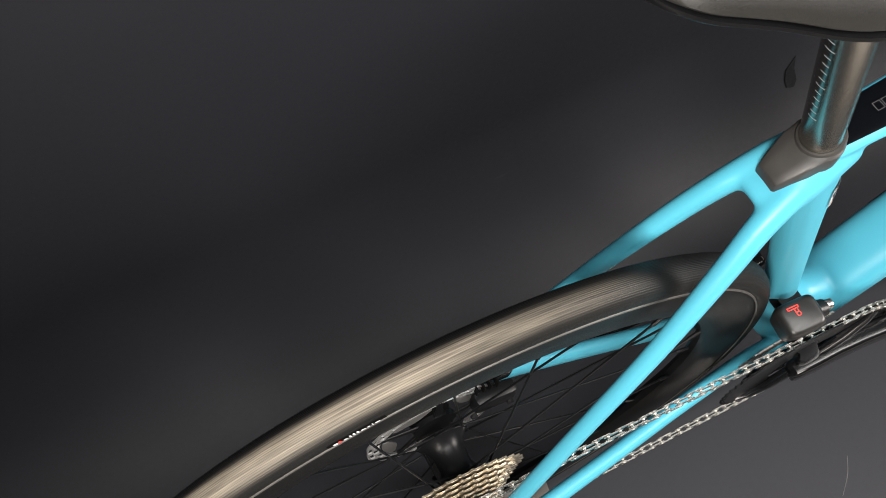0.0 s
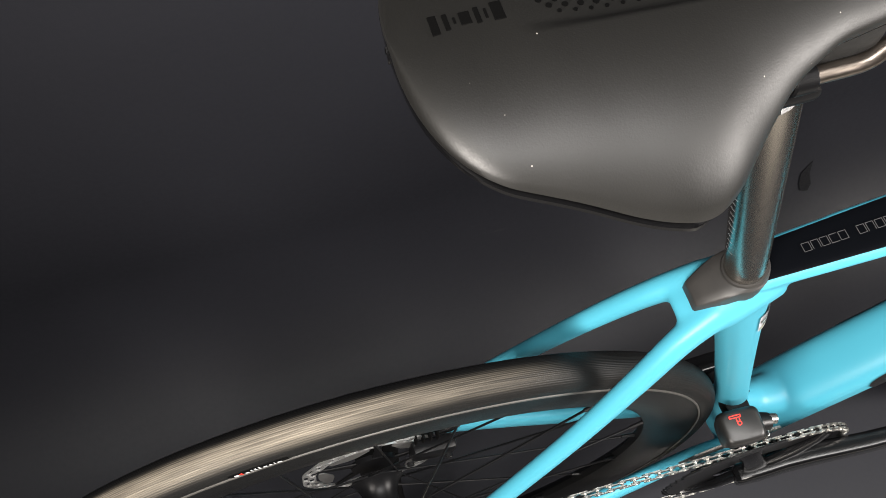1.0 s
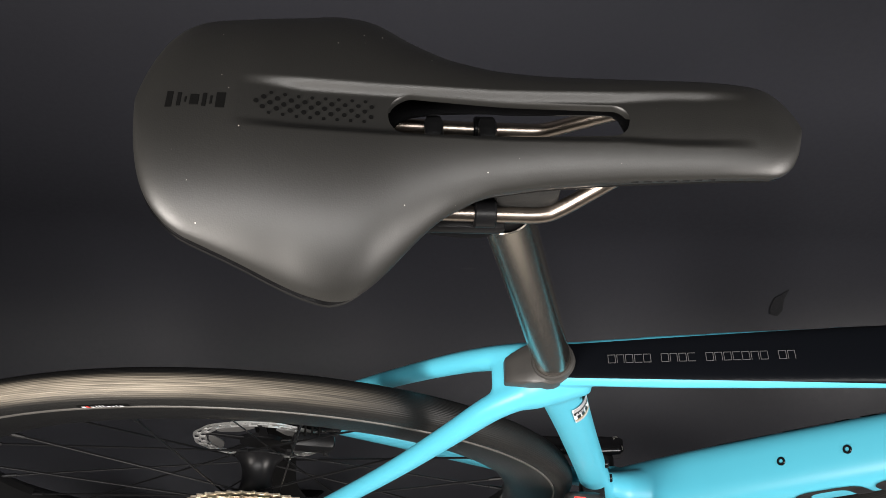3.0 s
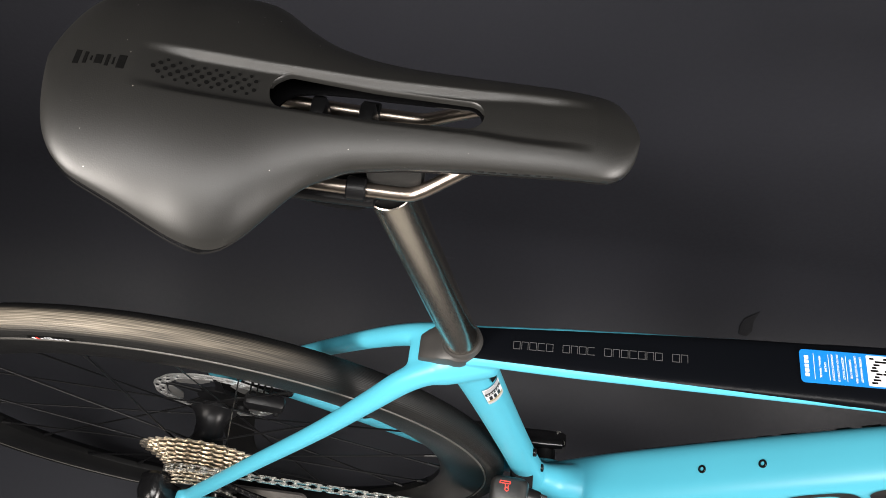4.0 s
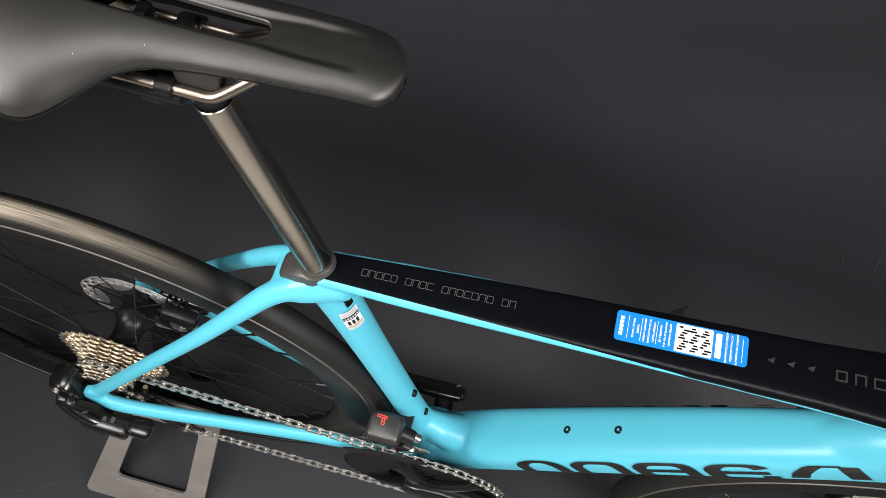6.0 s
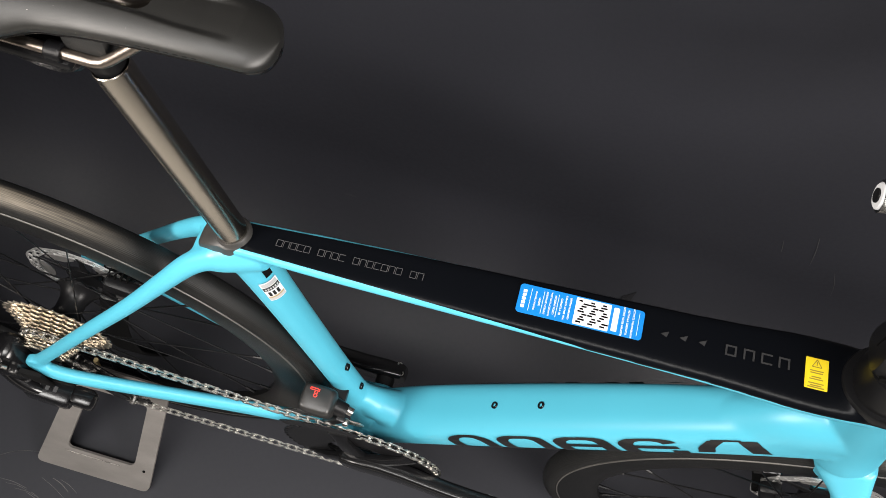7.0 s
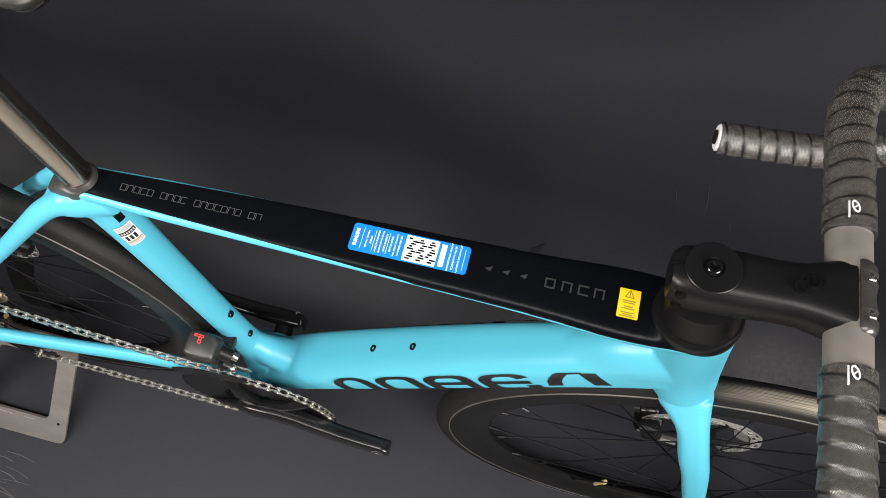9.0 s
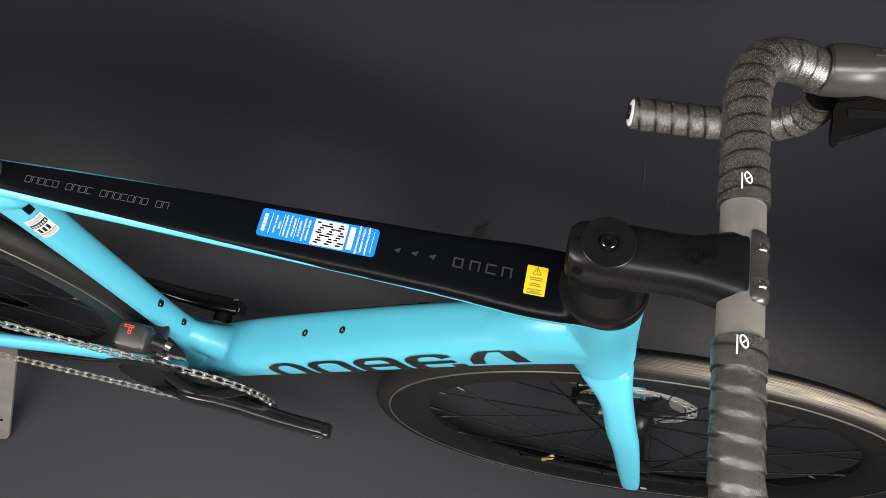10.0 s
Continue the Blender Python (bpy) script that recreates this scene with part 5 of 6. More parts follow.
stem_ob = part("stem", stem(), M_MATT, bicycle, "matt black stem with a flush round top cap", matrix=STEER)
part("top_cap", turned(bmesh.new(), STEER_AT - STEM_UP * 0.0025, STEM_UP, [(0, 0.0192), (0.0022, 0.0192), (0.0028, 0.0186), (0.0028, 0.0075), (0.0016, 0.0062), (0.0016, 0.001)], 40), M_MATT, stem_ob)
part("cap_bolt", turned(bmesh.new(), STEER_AT - STEM_UP * 0.001, STEM_UP, [(0, 0.0054), (0.0028, 0.0054), (0.0034, 0.0048), (0.0034, 0.0030), (0.0012, 0.0028), (0.0012, 0.0005)], 20), M_GLOSS, stem_ob)
part("stem_slot", box(bmesh.new(), STEER_AT - STEM_X * 0.0215 - STEM_UP * 0.0105, STEM_X, (0, 1, 0), STEM_UP, 0.011, 0.0010, 0.020), M_PERF, stem_ob)
for h in (-0.012, -0.030):
    part("stem_bolt", rod(bmesh.new(), STEER_AT - STEM_X * 0.018 + STEM_UP * h + V((0, -0.016, 0)), STEER_AT - STEM_X * 0.0185 + STEM_UP * h + V((0, -0.0205, 0)), 0.0036, 14), M_PERF, stem_ob)
FULL = ((0.0, -0.0190), (0.0, 0.0190), (0.0012, 0.0198), (0.0050, 0.0200), (0.0095, 0.0186), (0.0128, 0.0156), (0.0148, 0.0110), (0.0156, 0.0), (0.0148, -0.0110), (0.0095, -0.0186))
NOTCH = ((0.0, -0.0190), (0.0, 0.0190), (0.0012, 0.0198), (0.0052, 0.0198), (0.0054, 0.0140), (0.0056, 0.0110), (0.0145, 0.0100), (0.0156, 0.0), (0.0148, -0.0110), (0.0095, -0.0186))


def faceplate():
    """The clamp's rounded front half, hollowed between two open slots for its bolts."""
    half = []
    for y, prof, k, kh in ((0.0, FULL, 0.90, 0.97), (0.0050, FULL, 0.92, 0.975), (0.0088, FULL, 0.97, 0.99), (0.0100, FULL, 0.99, 1), (0.0102, NOTCH, 0.99, 1), (0.0172, NOTCH, 1.0, 1), (0.0174, FULL, 1.0, 1), (0.0205, FULL, 0.99, 0.99),
                           (0.0235, FULL, 0.94, 0.965), (0.0256, FULL, 0.85, 0.92), (0.0268, FULL, 0.74, 0.86), (0.0273, FULL, 0.62, 0.80)):
        half.append((y, prof, k, kh))
    rows = [(-y, p, k, kh) for y, p, k, kh in half[:0:-1]] + half
    base = STEER_AT - STEM_UP * 0.0215 + STEM_X * 0.0952
    return loft(bmesh.new(), [[base + STEM_X * (f * k) + STEM_UP * (h * kh) + V((0, y, 0)) for f, h in p] for y, p, k, kh in rows])


part("faceplate", faceplate(), M_FACE_LIT, stem_ob, "satin faceplate, its black lightened to paint in the light on it")
for y in (0.0137, -0.0137):
    c = STEER_AT - STEM_UP * (0.0215 - 0.0136) + STEM_X * 0.1004 + V((0, y, 0))
    part("faceplate_bolt", turned(bmesh.new(), c, STEM_X, [(0, 0.0033), (0.0056, 0.0033), (0.0062, 0.0028), (0.0062, 0.0018), (0.003, 0.0016), (0.003, 0.0003)], 14), M_STEEL, stem_ob)
# maker's mark on the stem: two dark rings and a bar
for k, y in ((0, -0.0026), (1, 0.0026)):
    c = STEER_AT + STEM_X * (0.0580 + 0.0074 * k) - STEM_UP * 0.0028 + V((0, y, 0))
    part("dark_mark", turned(bmesh.new(), c, STEM_UP, [(0, 0.0052), (0.0014, 0.0052), (0.0014, 0.0034), (0, 0.0034)], 20, closed=True), M_GLOSS, stem_ob)

BAR = [(0.4415, 0.0, 0.886), (0.4415, 0.05, 0.886), (0.4415, 0.10, 0.886), (0.4425, 0.145, 0.8855), (0.4485, 0.1715, 0.8845), (0.463, 0.1895, 0.882), (0.485, 0.1975, 0.8775), (0.508, 0.2000, 0.869), (0.527, 0.203, 0.852), (0.537, 0.204, 0.826),
       (0.534, 0.205, 0.800), (0.517, 0.2055, 0.780), (0.488, 0.206, 0.767), (0.450, 0.206, 0.758), (0.397, 0.206, 0.7485)]


def bar_sweep(side, i0, i1, radius, k, n, wrap=0.0, t0=0.0):
    """The handlebar's curve on one side as a tube; wrap: how far the overlapping turns of tape stand up."""
    q = spline([(x, y * side, z) for x, y, z in BAR], k)
    q = [V(p) for p in q]
    d, acc = [0.0], 0.0
    for a, b in zip(q, q[1:]):
        acc += (b - a).length
        d.append(acc)
    d0, d1 = i0, i1 if i1 > 0 else acc
    steps = max(4, int((d1 - d0) / (0.0022 if wrap else 0.01)))
    bm = bmesh.new()
    rings, us = [], []
    prev = None
    for st in range(steps + 1):
        u = d0 + (d1 - d0) * st / steps
        j = min(len(d) - 2, max(0, int(np.searchsorted(d, u)) - 1))
        f = (u - d[j]) / max(1e-9, d[j + 1] - d[j])
        p = q[j].lerp(q[j + 1], f)
        t = (q[min(len(q) - 1, j + 2)] - q[max(0, j - 1)]).normalized()
        if prev is None:
            s = V((0, 0, 1)) - t * t.z
        else:
            s = prev - t * prev.dot(t)
        s.normalize()
        prev = s
        e = s.cross(t)
        row = []
        for i in range(n):
            a = 2 * math.pi * i / n
            r = radius
            if wrap:
                ph = (u / 0.0150 + side * i / n) % 1.0
                r += wrap * (ph if ph < 0.92 else (1 - ph) / 0.08) - 0.0004
            row.append(p + s * (r * math.cos(a)) + e * (r * math.sin(a)))
        rings.append(row)
        us.append(u)
    loft(bm, rings, True, uv=lambda kk, i: (us[min(kk, steps)] + side * 0.0150 * i / n, 2 * math.pi * radius * i / n))
    return bm


bm = bar_sweep(1, 0.0, 0.10, 0.0157, 4, 28)
bar = part("handlebar", bm, M_BAR, bicycle, "grey metal drop handlebar wrapped in black woven tape", matrix=STEER)
part("bar_tube", bar_sweep(-1, 0.0, 0.10, 0.0157, 4, 28), M_BAR, bar)
for s in (1, -1):
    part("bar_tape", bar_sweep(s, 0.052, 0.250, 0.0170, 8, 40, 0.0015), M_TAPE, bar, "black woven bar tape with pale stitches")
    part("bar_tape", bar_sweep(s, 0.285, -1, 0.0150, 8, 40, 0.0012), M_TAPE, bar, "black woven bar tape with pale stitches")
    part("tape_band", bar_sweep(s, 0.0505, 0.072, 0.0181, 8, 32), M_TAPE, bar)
    end = V((0.397, s * 0.206, 0.7485))
    t = V((-0.995, 0, -0.1)).normalized()
    part("bar_plug", turned(bmesh.new(), end - t * 0.001, t, [(0, 0.0130), (0.002, 0.0128), (0.0032, 0.0114), (0.0034, 0.001)], 28), M_WHITE, bar, "white bar-end plug with a dark mark")
    part("plug_mark", turned(bmesh.new(), end + t * 0.0026, t, [(0, 0.0070), (0.0012, 0.0068), (0.0014, 0.001)], 18), M_BLACK, bar)
    # white mark on the tape's collar
    part("white_mark", box(bmesh.new(), (0.4322, s * 0.0605 + 0.002, 0.9018), (1, 0, 0), (0, 1, 0), (0, 0, 1), 0.0011, 0.0130, 0.0012, 0.0003), M_WHITE, bar, smooth=False)
    at = V((0.4358, s * 0.0605 + 0.004, 0.9036))
    part("white_mark", loft(bmesh.new(), [ring(at + V((0, 0, h)), (1, 0.4, 0), (-0.4, 1, 0), a, b, 24) for h, a, b in ((0, 0.0026, 0.0044), (0.0009, 0.0026, 0.0044), (0.0009, 0.0018, 0.0034), (0, 0.0018, 0.0034))], closed=True), M_WHITE, bar, smooth=False)
    part("white_mark", box(bmesh.new(), at + V((0.0002, 0.0, 0.0005)), V((1, 0.9, 0)).normalized(), V((-0.9, 1, 0)).normalized(), (0, 0, 1), 0.0058, 0.0008, 0.0008), M_WHITE, bar, smooth=False)
    # hood and lever
    hood = part("brake_hood", sweep(bmesh.new(), [(0.512, s * 0.2018, 0.8710, 0.0186, 0.0190), (0.516, s * 0.2018, 0.8715, 0.0196, 0.0205), (0.530, s * 0.2025, 0.875, 0.0200, 0.0215), (0.550, s * 0.2020, 0.878, 0.0182, 0.0235), (0.575, s * 0.2005, 0.889, 0.0165, 0.0240), (0.597, s * 0.2025, 0.908, 0.0150, 0.0200), (0.603, s * 0.202, 0.925, 0.0100, 0.0130), (0.600, s * 0.202, 0.934, 0.004, 0.006)], n=24, e=2.4), M_HOOD, bar, "smooth black rubber brake hood")
    lever = part("brake_lever", sweep(bmesh.new(), [(0.590, s * 0.204, 0.885, 0.008, 0.010), (0.604, s * 0.206, 0.860, 0.0075, 0.0085), (0.604, s * 0.210, 0.825, 0.007, 0.006), (0.592, s * 0.214, 0.790, 0.007, 0.005), (0.585, s * 0.215, 0.770, 0.005, 0.004)], n=14, e=2.6), M_GLOSS, bar)
    bm = plate(bmesh.new(), [(0.529, 0.862), (0.532, 0.850), (0.5445, 0.8360), (0.5570, 0.8070), (0.5615, 0.7985), (0.5665, 0.8005), (0.5605, 0.8190), (0.5690, 0.8385), (0.5760, 0.8475), (0.5900, 0.8620), (0.600, 0.874), (0.548, 0.874)], 0.014, lambda u, v, w, s=s: V((u, s * (0.181 + w), v)))
    bmesh.ops.bevel(bm, geom=bm.edges[:], offset=0.0015, segments=2, affect="EDGES")
    paddle = part("shift_paddle", bm, M_PERF, bar)
    part("paddle_inset", plate(bmesh.new(), [(0.541, 0.858), (0.550, 0.846), (0.578, 0.858), (0.582, 0.868)], 0.0014, lambda u, v, w, s=s: V((u, s * (0.1802 + w), v))), M_MATT, bar, smooth=False)
    for i in range(8):
        at = V((0.545 + 0.004 * (i % 3) + 0.0015 * i, s * (0.2065 + 0.0016 * i - 0.004), 0.9022 + 0.0004 * i))
        part("hood_rib", box(bmesh.new(), at, V((0.95, 0.0, 0.25)).normalized(), (0, 1, 0), V((-0.25, 0, 0.95)), 0.012, 0.0006, 0.0016), M_HOOD, bar)

# ---- stickers, lettering and small fittings on the frame ----
SLOPE = V((1, 0, 0.143)).normalized()
SLOPE_UP = V((-0.143, 0, 1)).normalized()


def on_top(x, y, h=0.0012):
    return V((x, y, top_z(x))) + SLOPE_UP * h


def top_label(name, x0, x1, y0, y1, mat, r=0.002, h=0.0008, thick=0.0003, parent=None, label=""):
    cx, cy = (x0 + x1) / 2, (y0 + y1) / 2
    bm = plate(bmesh.new(), rounded(x1 - x0, y1 - y0, r), thick, lambda u, v, w: on_top(cx, cy, h + w) + SLOPE * u + V((0, v, 0)))
    return part(name, bm, mat, parent or bicycle, label, smooth=False)


def lettering(name, text, size, at, right, up, mat, parent):
    """Flat letters of the built-in font, centred on at."""
    cu = bpy.data.curves.new(name, "FONT")
    cu.body, cu.size, cu.align_x, cu.align_y = text, size, "CENTER", "CENTER"
    cu.offset = 0.035 * size
    tmp = bpy.data.objects.new(name, cu)
    me = bpy.data.meshes.new_from_object(tmp)
    bpy.data.objects.remove(tmp)
    me.materials.clear()
    me.materials.append(mat)
    r, u = V(right).normalized(), V(up).normalized()
    m = Matrix((r, u, r.cross(u))).transposed().to_4x4()
    m.translation = at
    ob = new(name, me)
    ob.parent, ob.matrix_basis = parent, m
    return ob


def outline_mark(x0, x1, y0, y1, mat, stroke, parent, h=0.0006, open_side=None):
    """A hollow block standing for one letter of a maker's name."""
    bars = [(x0, x1, y1 - stroke, y1), (x0, x1, y0, y0 + stroke), (x0, x0 + stroke, y0, y1), (x1 - stroke, x1, y0, y1)]
    bm = bmesh.new()
    for i, (a, b, c, d) in enumerate(bars):
        if i == open_side:
            continue
        plate(bm, [(a, c), (b, c), (b, d), (a, d)], 0.00015, lambda u, v, w: on_top(u, v, h + w + 0.00002 * i))
    return part("letter_block", bm, mat, parent, smooth=False)


# maker's line behind the seat: hollow blocks, thin grey
x = -0.1015
for word in (5, 4, 7, 2):
    for i in range(word):
        w = 0.0050 if i != 1 else 0.0048
        outline_mark(x, x + w, -0.0030, 0.0030, M_GREYPRINT, 0.00034, frame_ob, 0.0006, open_side=(None, 1, None, 3)[i % 4])
        x += w + 0.0009
    x += 0.0058
# warranty sticker
sticker = top_label("sticker", 0.0950, 0.1920, -0.0098, 0.0146, M_BLUE, 0.0028, 0.0006, parent=bicycle, label="blue warranty sticker with white print on the top tube")
SX, SL = 0.0950, 0.0970


def sx(f):
    return SX + SL * f


def sticker_text(f, text, size):
    lettering("print", text, size, on_top(sx(f), 0.0024, 0.00105), (0, -1, 0), SLOPE, M_WHITE, sticker)


for f, text, size in ((0.835, "ACTIVEZ VOTRE GARANTIE", 0.00195), (0.872, "ACTIVA LA GARANTIA", 0.00205), (0.912, "ACTIVATE THE WARRANTY", 0.00195), (0.345, "GARANTIE A VIE", 0.0019), (0.380, "GARANTIA DE POR VIDA", 0.0018), (0.415, "LIFETIME WARRANTY", 0.0019),
                      (0.225, "ASSURANCE ACCIDENT", 0.0018), (0.260, "POLITICA DE ACCIDENTES", 0.00165), (0.295, "ACCIDENT POLICY", 0.0019), (0.140, "MANUAL / MANUEL", 0.0018), (0.175, "ONLINE", 0.0019)):
    sticker_text(f, text, size)
for f, half in ((0.10, 0.0095), (0.20, 0.0095), (0.318, 0.0095), (0.955, 0.0095)):
    top_label("print_line", sx(f) - 0.00018, sx(f) + 0.00018, 0.0024 - half, 0.0024 + half, M_WHITE, 0.0001, 0.00092, 0.0001, sticker)
top_label("white_panel", sx(0.455), sx(0.735), 0.0024 - 0.0112, 0.0024 + 0.0112, M_WHITE, 0.0008, 0.00092, 0.0001, sticker)
for i in range(9):
    y = 0.0024 + 0.0088 - 0.0022 * i
    for j in range(3):
        f0 = 0.478 + 0.082 * j + 0.012 * ((i * 7 + j * 5) % 4)
        top_label("print_bar", sx(f0), sx(f0 + 0.030 + 0.011 * ((i * 5 + j * 3) % 3)), y - 0.0007, y + 0.0007, M_PERF, 0.0001, 0.00106, 0.0001, sticker)
top_label("white_strip", sx(0.755), sx(0.80), 0.0024 - 0.0098, 0.0024 + 0.0098, M_WHITE, 0.0006, 0.00092, 0.0001, sticker)
for i in range(5):
    y = 0.0024 + 0.0064 - 0.0032 * i
    top_label("name_block", sx(0.035), sx(0.065), y - 0.0013, y + 0.0013, M_WHITE, 0.0005, 0.00092, 0.0001, sticker)
# three small arrow heads and four dark blocks
for x in (0.2085, 0.2225, 0.2365):
    bm = plate(bmesh.new(), [(-0.0034, -0.0002), (0.0026, 0.0026), (0.0020, 0.0002), (0.0012, -0.0024)], 0.0001, lambda u, v, w, x=x: on_top(x, 0.0006, 0.0006 + w) + SLOPE * u + V((0, v, 0)))
    part("arrow_mark", bm, M_DARKPRINT, frame_ob, smooth=False)
for i, x in enumerate((0.2530, 0.2662, 0.2790, 0.2915)):
    outline_mark(x, x + 0.0082, -0.0046, 0.0040, M_DARKPRINT, 0.0014, frame_ob, 0.0006, open_side=(None, 1, 3, 1)[i])
# yellow warning label
warn = top_label("warning_label", 0.3105, 0.3270, -0.0148, 0.0095, M_YELLOW, 0.0008, 0.0006, label="small yellow warning label with a dark triangle")
bm = bmesh.new()
for a, b in (((-0.0035, -0.0025), (0.0035, -0.0025)), ((0.0035, -0.0025), (0.0, 0.0035)), ((0.0, 0.0035), (-0.0035, -0.0025))):
    d = V((b[0] - a[0], b[1] - a[1], 0)).normalized()
    nn = V((-d.y, d.x, 0)) * 0.00035
    q = [(a[0] - nn.x, a[1] - nn.y), (b[0] - nn.x, b[1] - nn.y), (b[0] + nn.x, b[1] + nn.y), (a[0] + nn.x, a[1] + nn.y)]
    plate(bm, q, 0.0001, lambda u, v, w: on_top(0.3187, 0.0050, 0.00092 + w) + SLOPE * u + V((0, v, 0)))
part("triangle", bm, M_OLIVE, warn, smooth=False)
lettering("exclamation", "!", 0.0045, on_top(0.3187, 0.0048, 0.00106), SLOPE, (0, 1, 0), M_OLIVE, warn)
for i, (y, w) in enumerate(((-0.0005, 0.010), (-0.0022, 0.009), (-0.0054, 0.007), (-0.0071, 0.010), (-0.0103, 0.011), (-0.0120, 0.008), (-0.0134, 0.012))):
    top_label("print_bar", 0.3187 - w / 2, 0.3187 + w / 2, y - 0.00045, y + 0.00045, M_OLIVE, 0.0001, 0.00092, 0.0001, warn)

DT = [(0.0, 0, 0.263, 0.0330, 0.0265), (0.07, 0.0016, 0.3475, 0.0342, 0.0290), (0.17, 0.0016, 0.4655, 0.0332, 0.0295), (0.27, 0.0010, 0.5815, 0.0305, 0.0295), (0.335, 0, 0.652, 0.0272, 0.031), (0.385, 0, 0.700, 0.0262, 0.032)]
DT_FINE = spline(DT, 24)


def dt_point(x, ang, off):
    """A point on the down tube's skin at x along it; ang: degrees up from its right side."""
    i = int(np.argmin([abs(q[0] - x) for q in DT_FINE]))
    i = min(max(i, 1), len(DT_FINE) - 2)
    t = V(DT_FINE[i + 1][:3] - DT_FINE[i - 1][:3]).normalized()
    q = DT_FINE[i]
    c = V(q[:3]) + t * ((x - q[0]) / t.x)
    s, up = V((0, -1, 0)), V((-t.z, 0, t.x))
    a = radians(ang)
    e = 2 / 3.0
    return c + s * ((q[3] + off) * spow(math.cos(a), e)) + up * ((q[4] + off) * spow(math.sin(a), e))


def dt_block(x0, x1, a0, a1, side, lean=0.0):
    """A strip of the large maker's name on the down tube."""
    bm = bmesh.new()
    rows = []
    for i in range(9):
        a = a0 + (a1 - a0) * i / 8
        row = []
        for j in range(9):
            p = dt_point(x0 + (x1 - x0) * j / 8 + lean * (a - a0) / 40, a, 0.0006)
            if side < 0:
                p.y = 0.0030 - p.y
            row.append(bm.verts.new(p))
        rows.append(row)
    for a, b in zip(rows, rows[1:]):
        for j in range(8):
            bm.faces.new((a[j], a[j + 1], b[j + 1], b[j]))
    return part("letter_block", bm, M_BLACK, frame_ob)


def dt_ring(x0, x1, a0, a1, sx_, sa_, side, gap=None, e=3.0, n=48):
    """A rounded hollow shape of the large maker's name on the down tube; gap: degrees left open."""
    bm = bmesh.new()
    rows = []
    for i in range(n + 1):
        t = 2 * math.pi * i / n
        if gap and gap[0] < math.degrees(t) < gap[1]:
            rows.append(None)
            continue
        cx, ca = spow(math.cos(t), 2 / e), spow(math.sin(t), 2 / e)
        row = []
        for f in (0, 0.5, 1):
            p = dt_point((x0 + x1) / 2 + ((x1 - x0) / 2 - sx_ * f) * cx, (a0 + a1) / 2 + ((a1 - a0) / 2 - sa_ * f) * ca, 0.0006)
            if side < 0:
                p.y = 0.0030 - p.y
            row.append(bm.verts.new(p))
        rows.append(row)
    for a, b in zip(rows, rows[1:]):
        if a and b:
            for j in range(2):
                bm.faces.new((a[j], a[j + 1], b[j + 1], b[j]))
    return part("letter_block", bm, M_BLACK, frame_ob)


for side in (1, -1):
    dt_ring(0.101, 0.146, -36, 30, 0.011, 9, side, None, 2.4)
    dt_ring(0.151, 0.196, -36, 30, 0.010, 9, side, (235, 305), 3.6)
    dt_ring(0.201, 0.246, -36, 30, 0.010, 9, side, None, 3.6)
    dt_block(0.209, 0.240, 0, 6, side)
    dt_ring(0.251, 0.296, -36, 30, 0.011, 8, side, (-1, 25), 3.0)
    dt_block(0.259, 0.292, 0, 6, side)
    dt_block(0.317, 0.336, 25, 30, side)
    dt_block(0.302, 0.313, -5, 27, side, 0.016)
    dt_block(0.337, 0.349, -5, 27, side, -0.004)


def boss(p, n):
    """A bottle-cage bolt set in the tube."""
    n = V(n).normalized()
    bm = turned(bmesh.new(), V(p) - n * 0.002, n, [(0, 0.0042), (0.0032, 0.0042), (0.0038, 0.0036), (0.0038, 0.0022), (0.0010, 0.0020), (0.0010, 0.0004)], 18)
    part("cage_bolt", bm, M_GLOSS, frame_ob)


for x, z in ((0.1315, 0.4600), (0.1735, 0.5090)):
    boss(dt_point(x + 0.021, 90, -0.0002), (-0.76, 0, 0.65))
for z in (0.441, 0.381):
    boss(V((seat_tube_x(z) + 0.0178, 0, z + 0.006)), (0.96, 0, 0.28))


def st_point(z, ang, off):
    """A point on the seat tube's skin; ang: degrees round from its front to its right side."""
    c = V((seat_tube_x(z), 0, z))
    f = V((0.9588, 0, 0.284))
    a = radians(ang)
    e = 2 / 2.3
    c = c + V((0.0024, 0, 0))
    h = float(np.interp(z, (0.55, 0.66, 0.712), (0.0155, 0.0172, 0.0205)))
    w = float(np.interp(z, (0.55, 0.66, 0.712), (0.0165, 0.0175, 0.0188)))
    return c + f * ((h + off) * spow(math.cos(a), e)) + V((0, -1, 0)) * ((w + off) * spow(math.sin(a), e))


def st_patch(z0, z1, a0, a1, mat, off=0.0007, name="approval_sticker", label=""):
    bm = bmesh.new()
    rows = [[bm.verts.new(st_point(z0 + (z1 - z0) * i / 6, a0 + (a1 - a0) * j / 10, off)) for j in range(11)] for i in range(7)]
    for a, b in zip(rows, rows[1:]):
        for j in range(10):
            bm.faces.new((a[j], a[j + 1], b[j + 1], b[j]))
    return part(name, bm, mat, frame_ob, label)


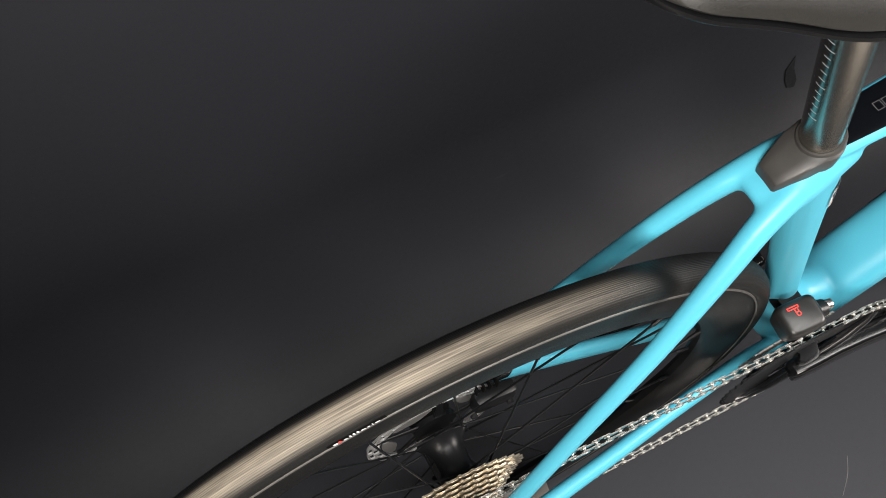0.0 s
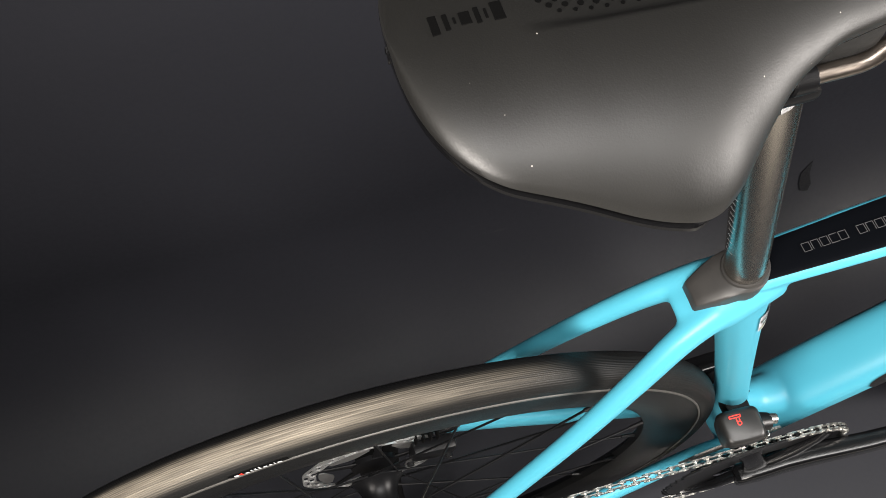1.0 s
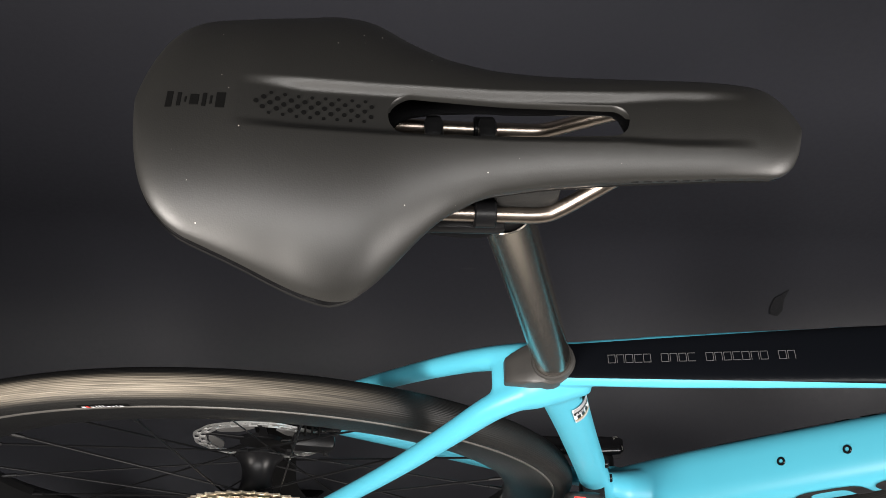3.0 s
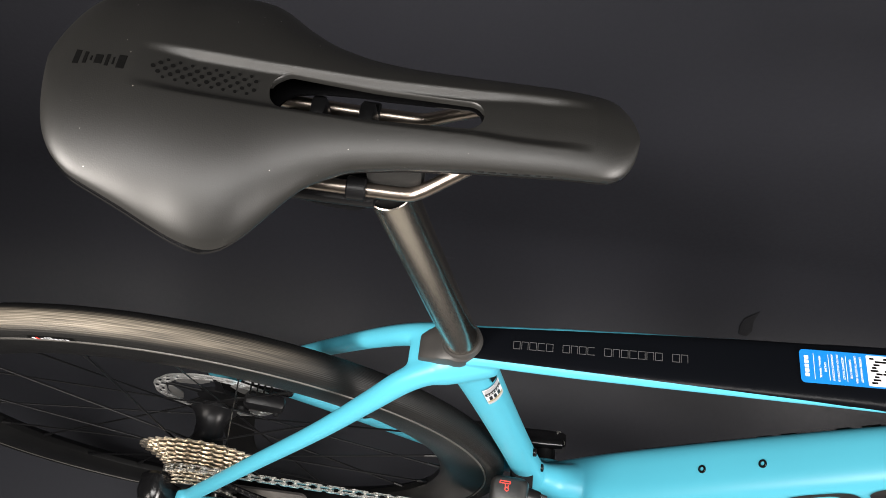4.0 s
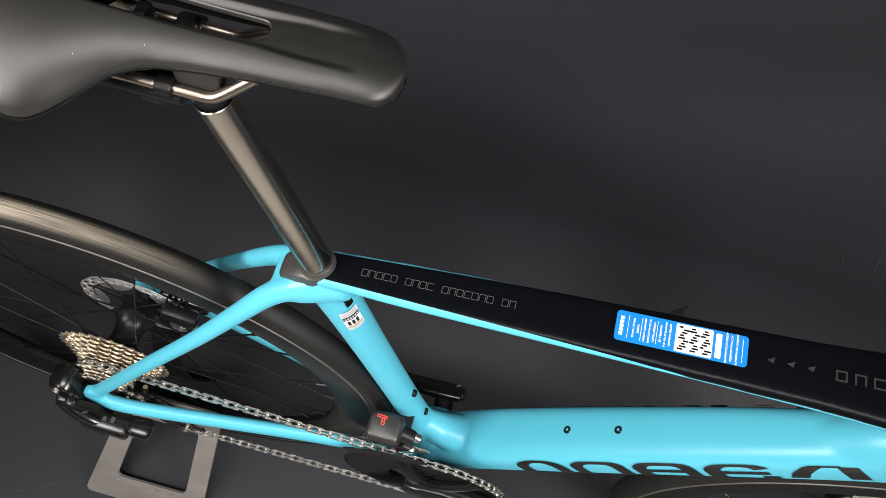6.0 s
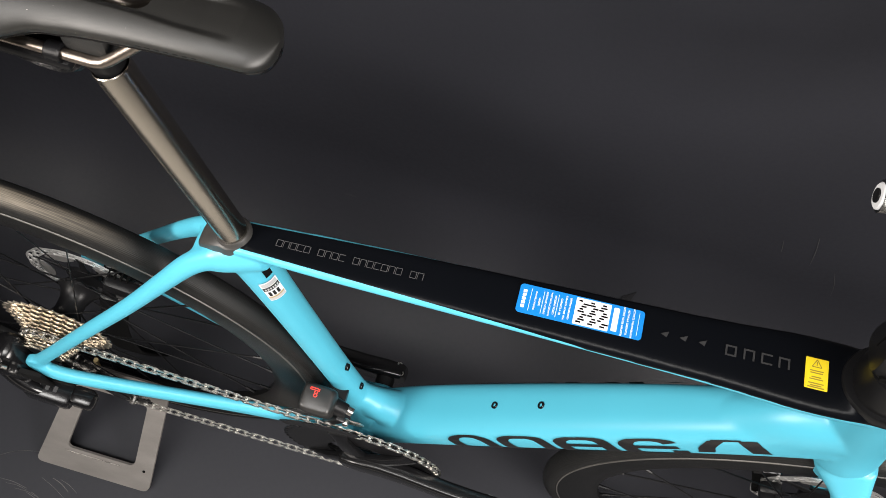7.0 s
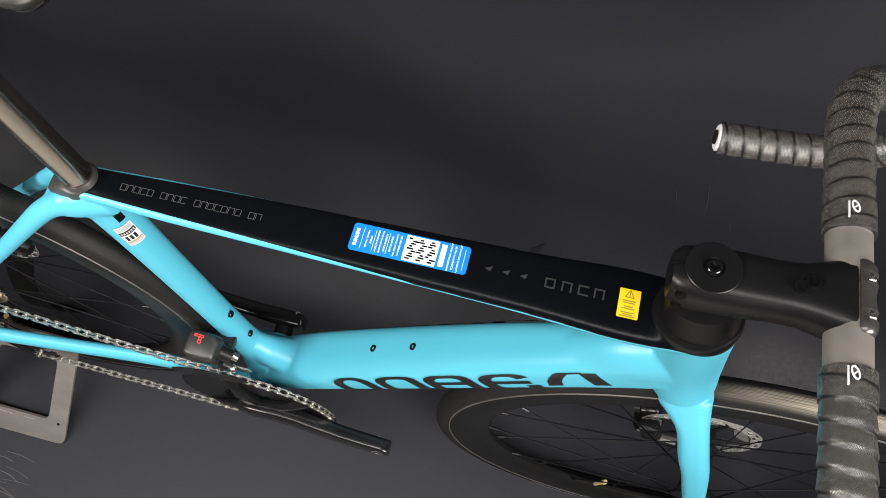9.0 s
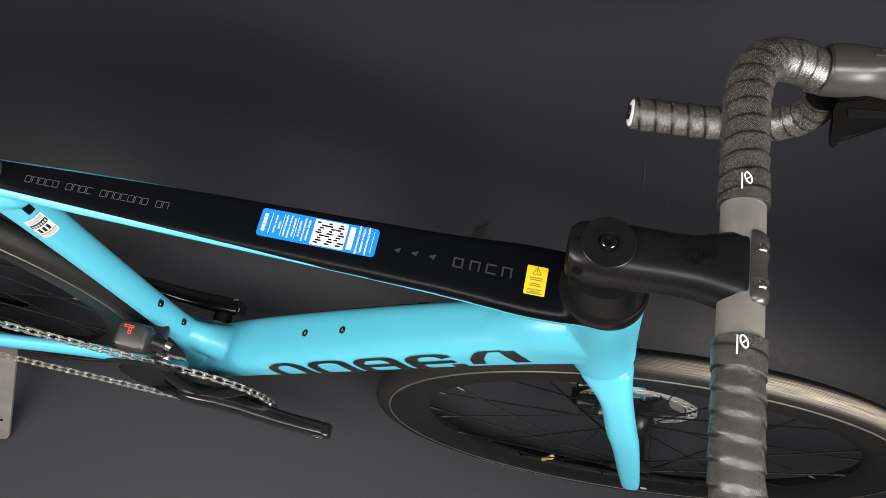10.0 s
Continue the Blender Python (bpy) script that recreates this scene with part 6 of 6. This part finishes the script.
st_patch(0.6400, 0.6720, 14, 72, M_WHITE, 0.0006, label="small round approval sticker in silver, black and gold")
st_patch(0.6412, 0.6455, 16, 70, M_SILVER, 0.0010, "sticker_band")
st_patch(0.6455, 0.6475, 16, 70, M_GOLD, 0.0010, "sticker_band")
st_patch(0.6580, 0.6640, 16, 70, M_BLACK, 0.0010, "sticker_band")
st_patch(0.6652, 0.6708, 18, 68, M_SILVER, 0.0010, "sticker_band")
for i in range(3):
    st_patch(0.6492, 0.6562, 26 + 14 * i, 35 + 14 * i, M_BLACK, 0.0012, "letter_block")
for i in range(6):
    st_patch(0.6594, 0.6626, 20 + 8 * i, 25 + 8 * i, M_SILVER, 0.0013, "letter_block")
st_patch(0.6785, 0.6900, 16, 40, M_PERF, 0.0011, "cable_port", "black cable port")

# ---- the stand ----
stand = thing("bicycle_stand", "grey sheet-steel display stand under the rear wheel", "bicycle stand", at=(-0.39, 0, 0))


def stand_side(s):
    bm = bmesh.new()
    # outline in the plate's plane: along the bicycle and up the slope
    c, rise = -0.3865, V((0, -s * 0.70, 0.714))
    outer = [(-0.097, 0.0), (0.083, 0.0), (0.089, 0.19), (-0.049, 0.19)]
    inner = [(-0.052, 0.040), (0.055, 0.040), (0.060, 0.152), (-0.029, 0.152)]
    def fil(poly, r, n=5):
        out = []
        m = len(poly)
        for i in range(m):
            p, a, b = V((*poly[i], 0)), V((*poly[i - 1], 0)), V((*poly[(i + 1) % m], 0))
            u, w = (a - p).normalized() * r, (b - p).normalized() * r
            for k in range(n + 1):
                f = k / n
                q = (p + u) * (1 - f) ** 2 + p * (2 * f * (1 - f)) + (p + w) * f ** 2
                out.append((q.x, q.y))
        return out
    o, i = fil(outer, 0.012), fil(inner, 0.010)
    nrm = V((0, s * 0.714, 0.70))
    base = V((c, s * 0.149, 0.0))
    def place(u, v, w):
        return base + V((u, 0, 0)) + rise * v + nrm * w
    n = len(o)
    rows = [[bm.verts.new(place(*p, w)) for p in ol] for ol, w in ((o, 0), (o, 0.005), (i, 0.005), (i, 0))]
    for a, b in zip(rows, rows[1:] + rows[:1]):
        for k in range(n):
            j = (k + 1) % n
            bm.faces.new((a[k], a[j], b[j], b[k]))
    return bm


for s in (-1, 1):
    if s < 0:
        side = part("side_plate", stand_side(s), M_STAND, stand, "worn grey steel side plate")
        side.matrix_basis = Matrix.Translation((0.39, 0, 0))
        up_, out_ = V((0, 0.70, 0.714)), V((0, -0.714, 0.70))
        foot = V((-0.3865, -0.149, 0.0)) + out_ * 0.0052
        # thin bright bar that paints the highlight along the plate's fold
        groove = [foot + V((u, 0, 0)) + up_ * v for u, v in ((-0.053, 0.0335), (-0.010, 0.0335), (0.034, 0.0335))]
        part("fold_line", sweep(bmesh.new(), [(*p, 0.0006, 0.0005) for p in groove], n=8, side=(0, 0.7, 0.7)), M_STEEL, side, "fold line of the plate, its highlight drawn as bright steel")
        hole = foot + V((0.071, 0, 0)) + up_ * 0.036
        part("rivet_hole", turned(bmesh.new(), hole - out_ * 0.0006, out_, [(0, 0.0022), (0.0010, 0.0022), (0.0010, 0.0004)], 14), M_PERF, side)
    bm = bmesh.new()
    sweep(bm, [*([(-0.388, 0.060, 0.0, 0.003, 0.030), (-0.390, 0.036, 0.07, 0.003, 0.024)] if s > 0 else []), (-0.392, s * 0.028, 0.12, 0.003, 0.022), (-0.398, s * 0.040, 0.18, 0.003, 0.020), (-0.404 + 0.008 * (s > 0), s * 0.083, 0.28, 0.003, 0.016 + 0.009 * (s > 0)), (-0.404, s * 0.089, 0.345, 0.003, 0.014)], n=12, e=4)
    up = part("upright", bm, M_STANDBLK, stand)
    up.matrix_basis = Matrix.Translation((0.39, 0, 0))

# ---- marks on the vinyl ----


def scratch(pts, width, mat=None):
    """A pale hairline scratch lying on the sheet."""
    bm = bmesh.new()
    q = spline(pts, 6)
    sweep(bm, [(*p, width * (0.5 + 0.5 * math.sin(math.pi * i / max(1, len(q) - 1))) + 0.0001, 0.00015) for i, p in enumerate(q)], k=1, n=6, side=(1, 0.3, 0.2))
    return part("scratch", bm, mat or M_SCRATCH, backdrop)


scratch([(0.488, WALL_Y - 0.0006, 0.346), (0.500, WALL_Y - 0.0006, 0.314)], 0.0004, M_FAINT)
scratch([(0.524, WALL_Y - 0.0006, 0.378), (0.538, WALL_Y - 0.0006, 0.341), (0.551, WALL_Y - 0.0006, 0.299)], 0.0003, M_FAINT)
scratch([(0.590, WALL_Y - 0.0006, 0.299), (0.612, WALL_Y - 0.0006, 0.256), (0.628, WALL_Y - 0.0006, 0.208)], 0.00022, M_FAINT)
scratch([(-0.485, -0.140, 0.0002), (-0.520, -0.150, 0.0002), (-0.560, -0.175, 0.0002), (-0.600, -0.185, 0.0002)], 0.0005)
for i in range(60):
    x0, y0 = -0.56 + 0.19 * random.random(), -0.17 - 0.12 * random.random()
    a = random.uniform(-0.5, 0.2)
    ln = random.uniform(0.02, 0.06)
    scratch([(x0, y0, 0.0002), (x0 + ln * math.cos(a) / 2, y0 + ln * math.sin(a) / 2 + 0.002, 0.0002), (x0 + ln * math.cos(a), y0 + ln * math.sin(a), 0.0002)], random.uniform(0.00012, 0.00042))
scratch([(0.062, -0.205, 0.0002), (0.085, -0.185, 0.0002), (0.10, -0.165, 0.0002)], 0.0006)


def on_cove(z):
    """How far back the sheet stands at height z."""
    return WALL_Y - COVE + math.sqrt(max(0.0, COVE ** 2 - (COVE - z) ** 2))


PATCH = ((0.0, 0.0), (0.006, -0.002), (0.014, -0.003), (0.021, 0.006), (0.020, 0.016), (0.019, 0.026), (0.023, 0.045), (0.013, 0.036), (0.002, 0.028), (-0.002, 0.012))
bm = plate(bmesh.new(), PATCH, 0.0008, lambda u, v, w: V((0.329 + 0.90 * u, on_cove(0.088 + 0.80 * v) - 0.0018 - w, 0.088 + 0.80 * v)))
part("torn_patch", bm, M_TORN, backdrop, "small dark torn patch low on the backdrop", smooth=False)
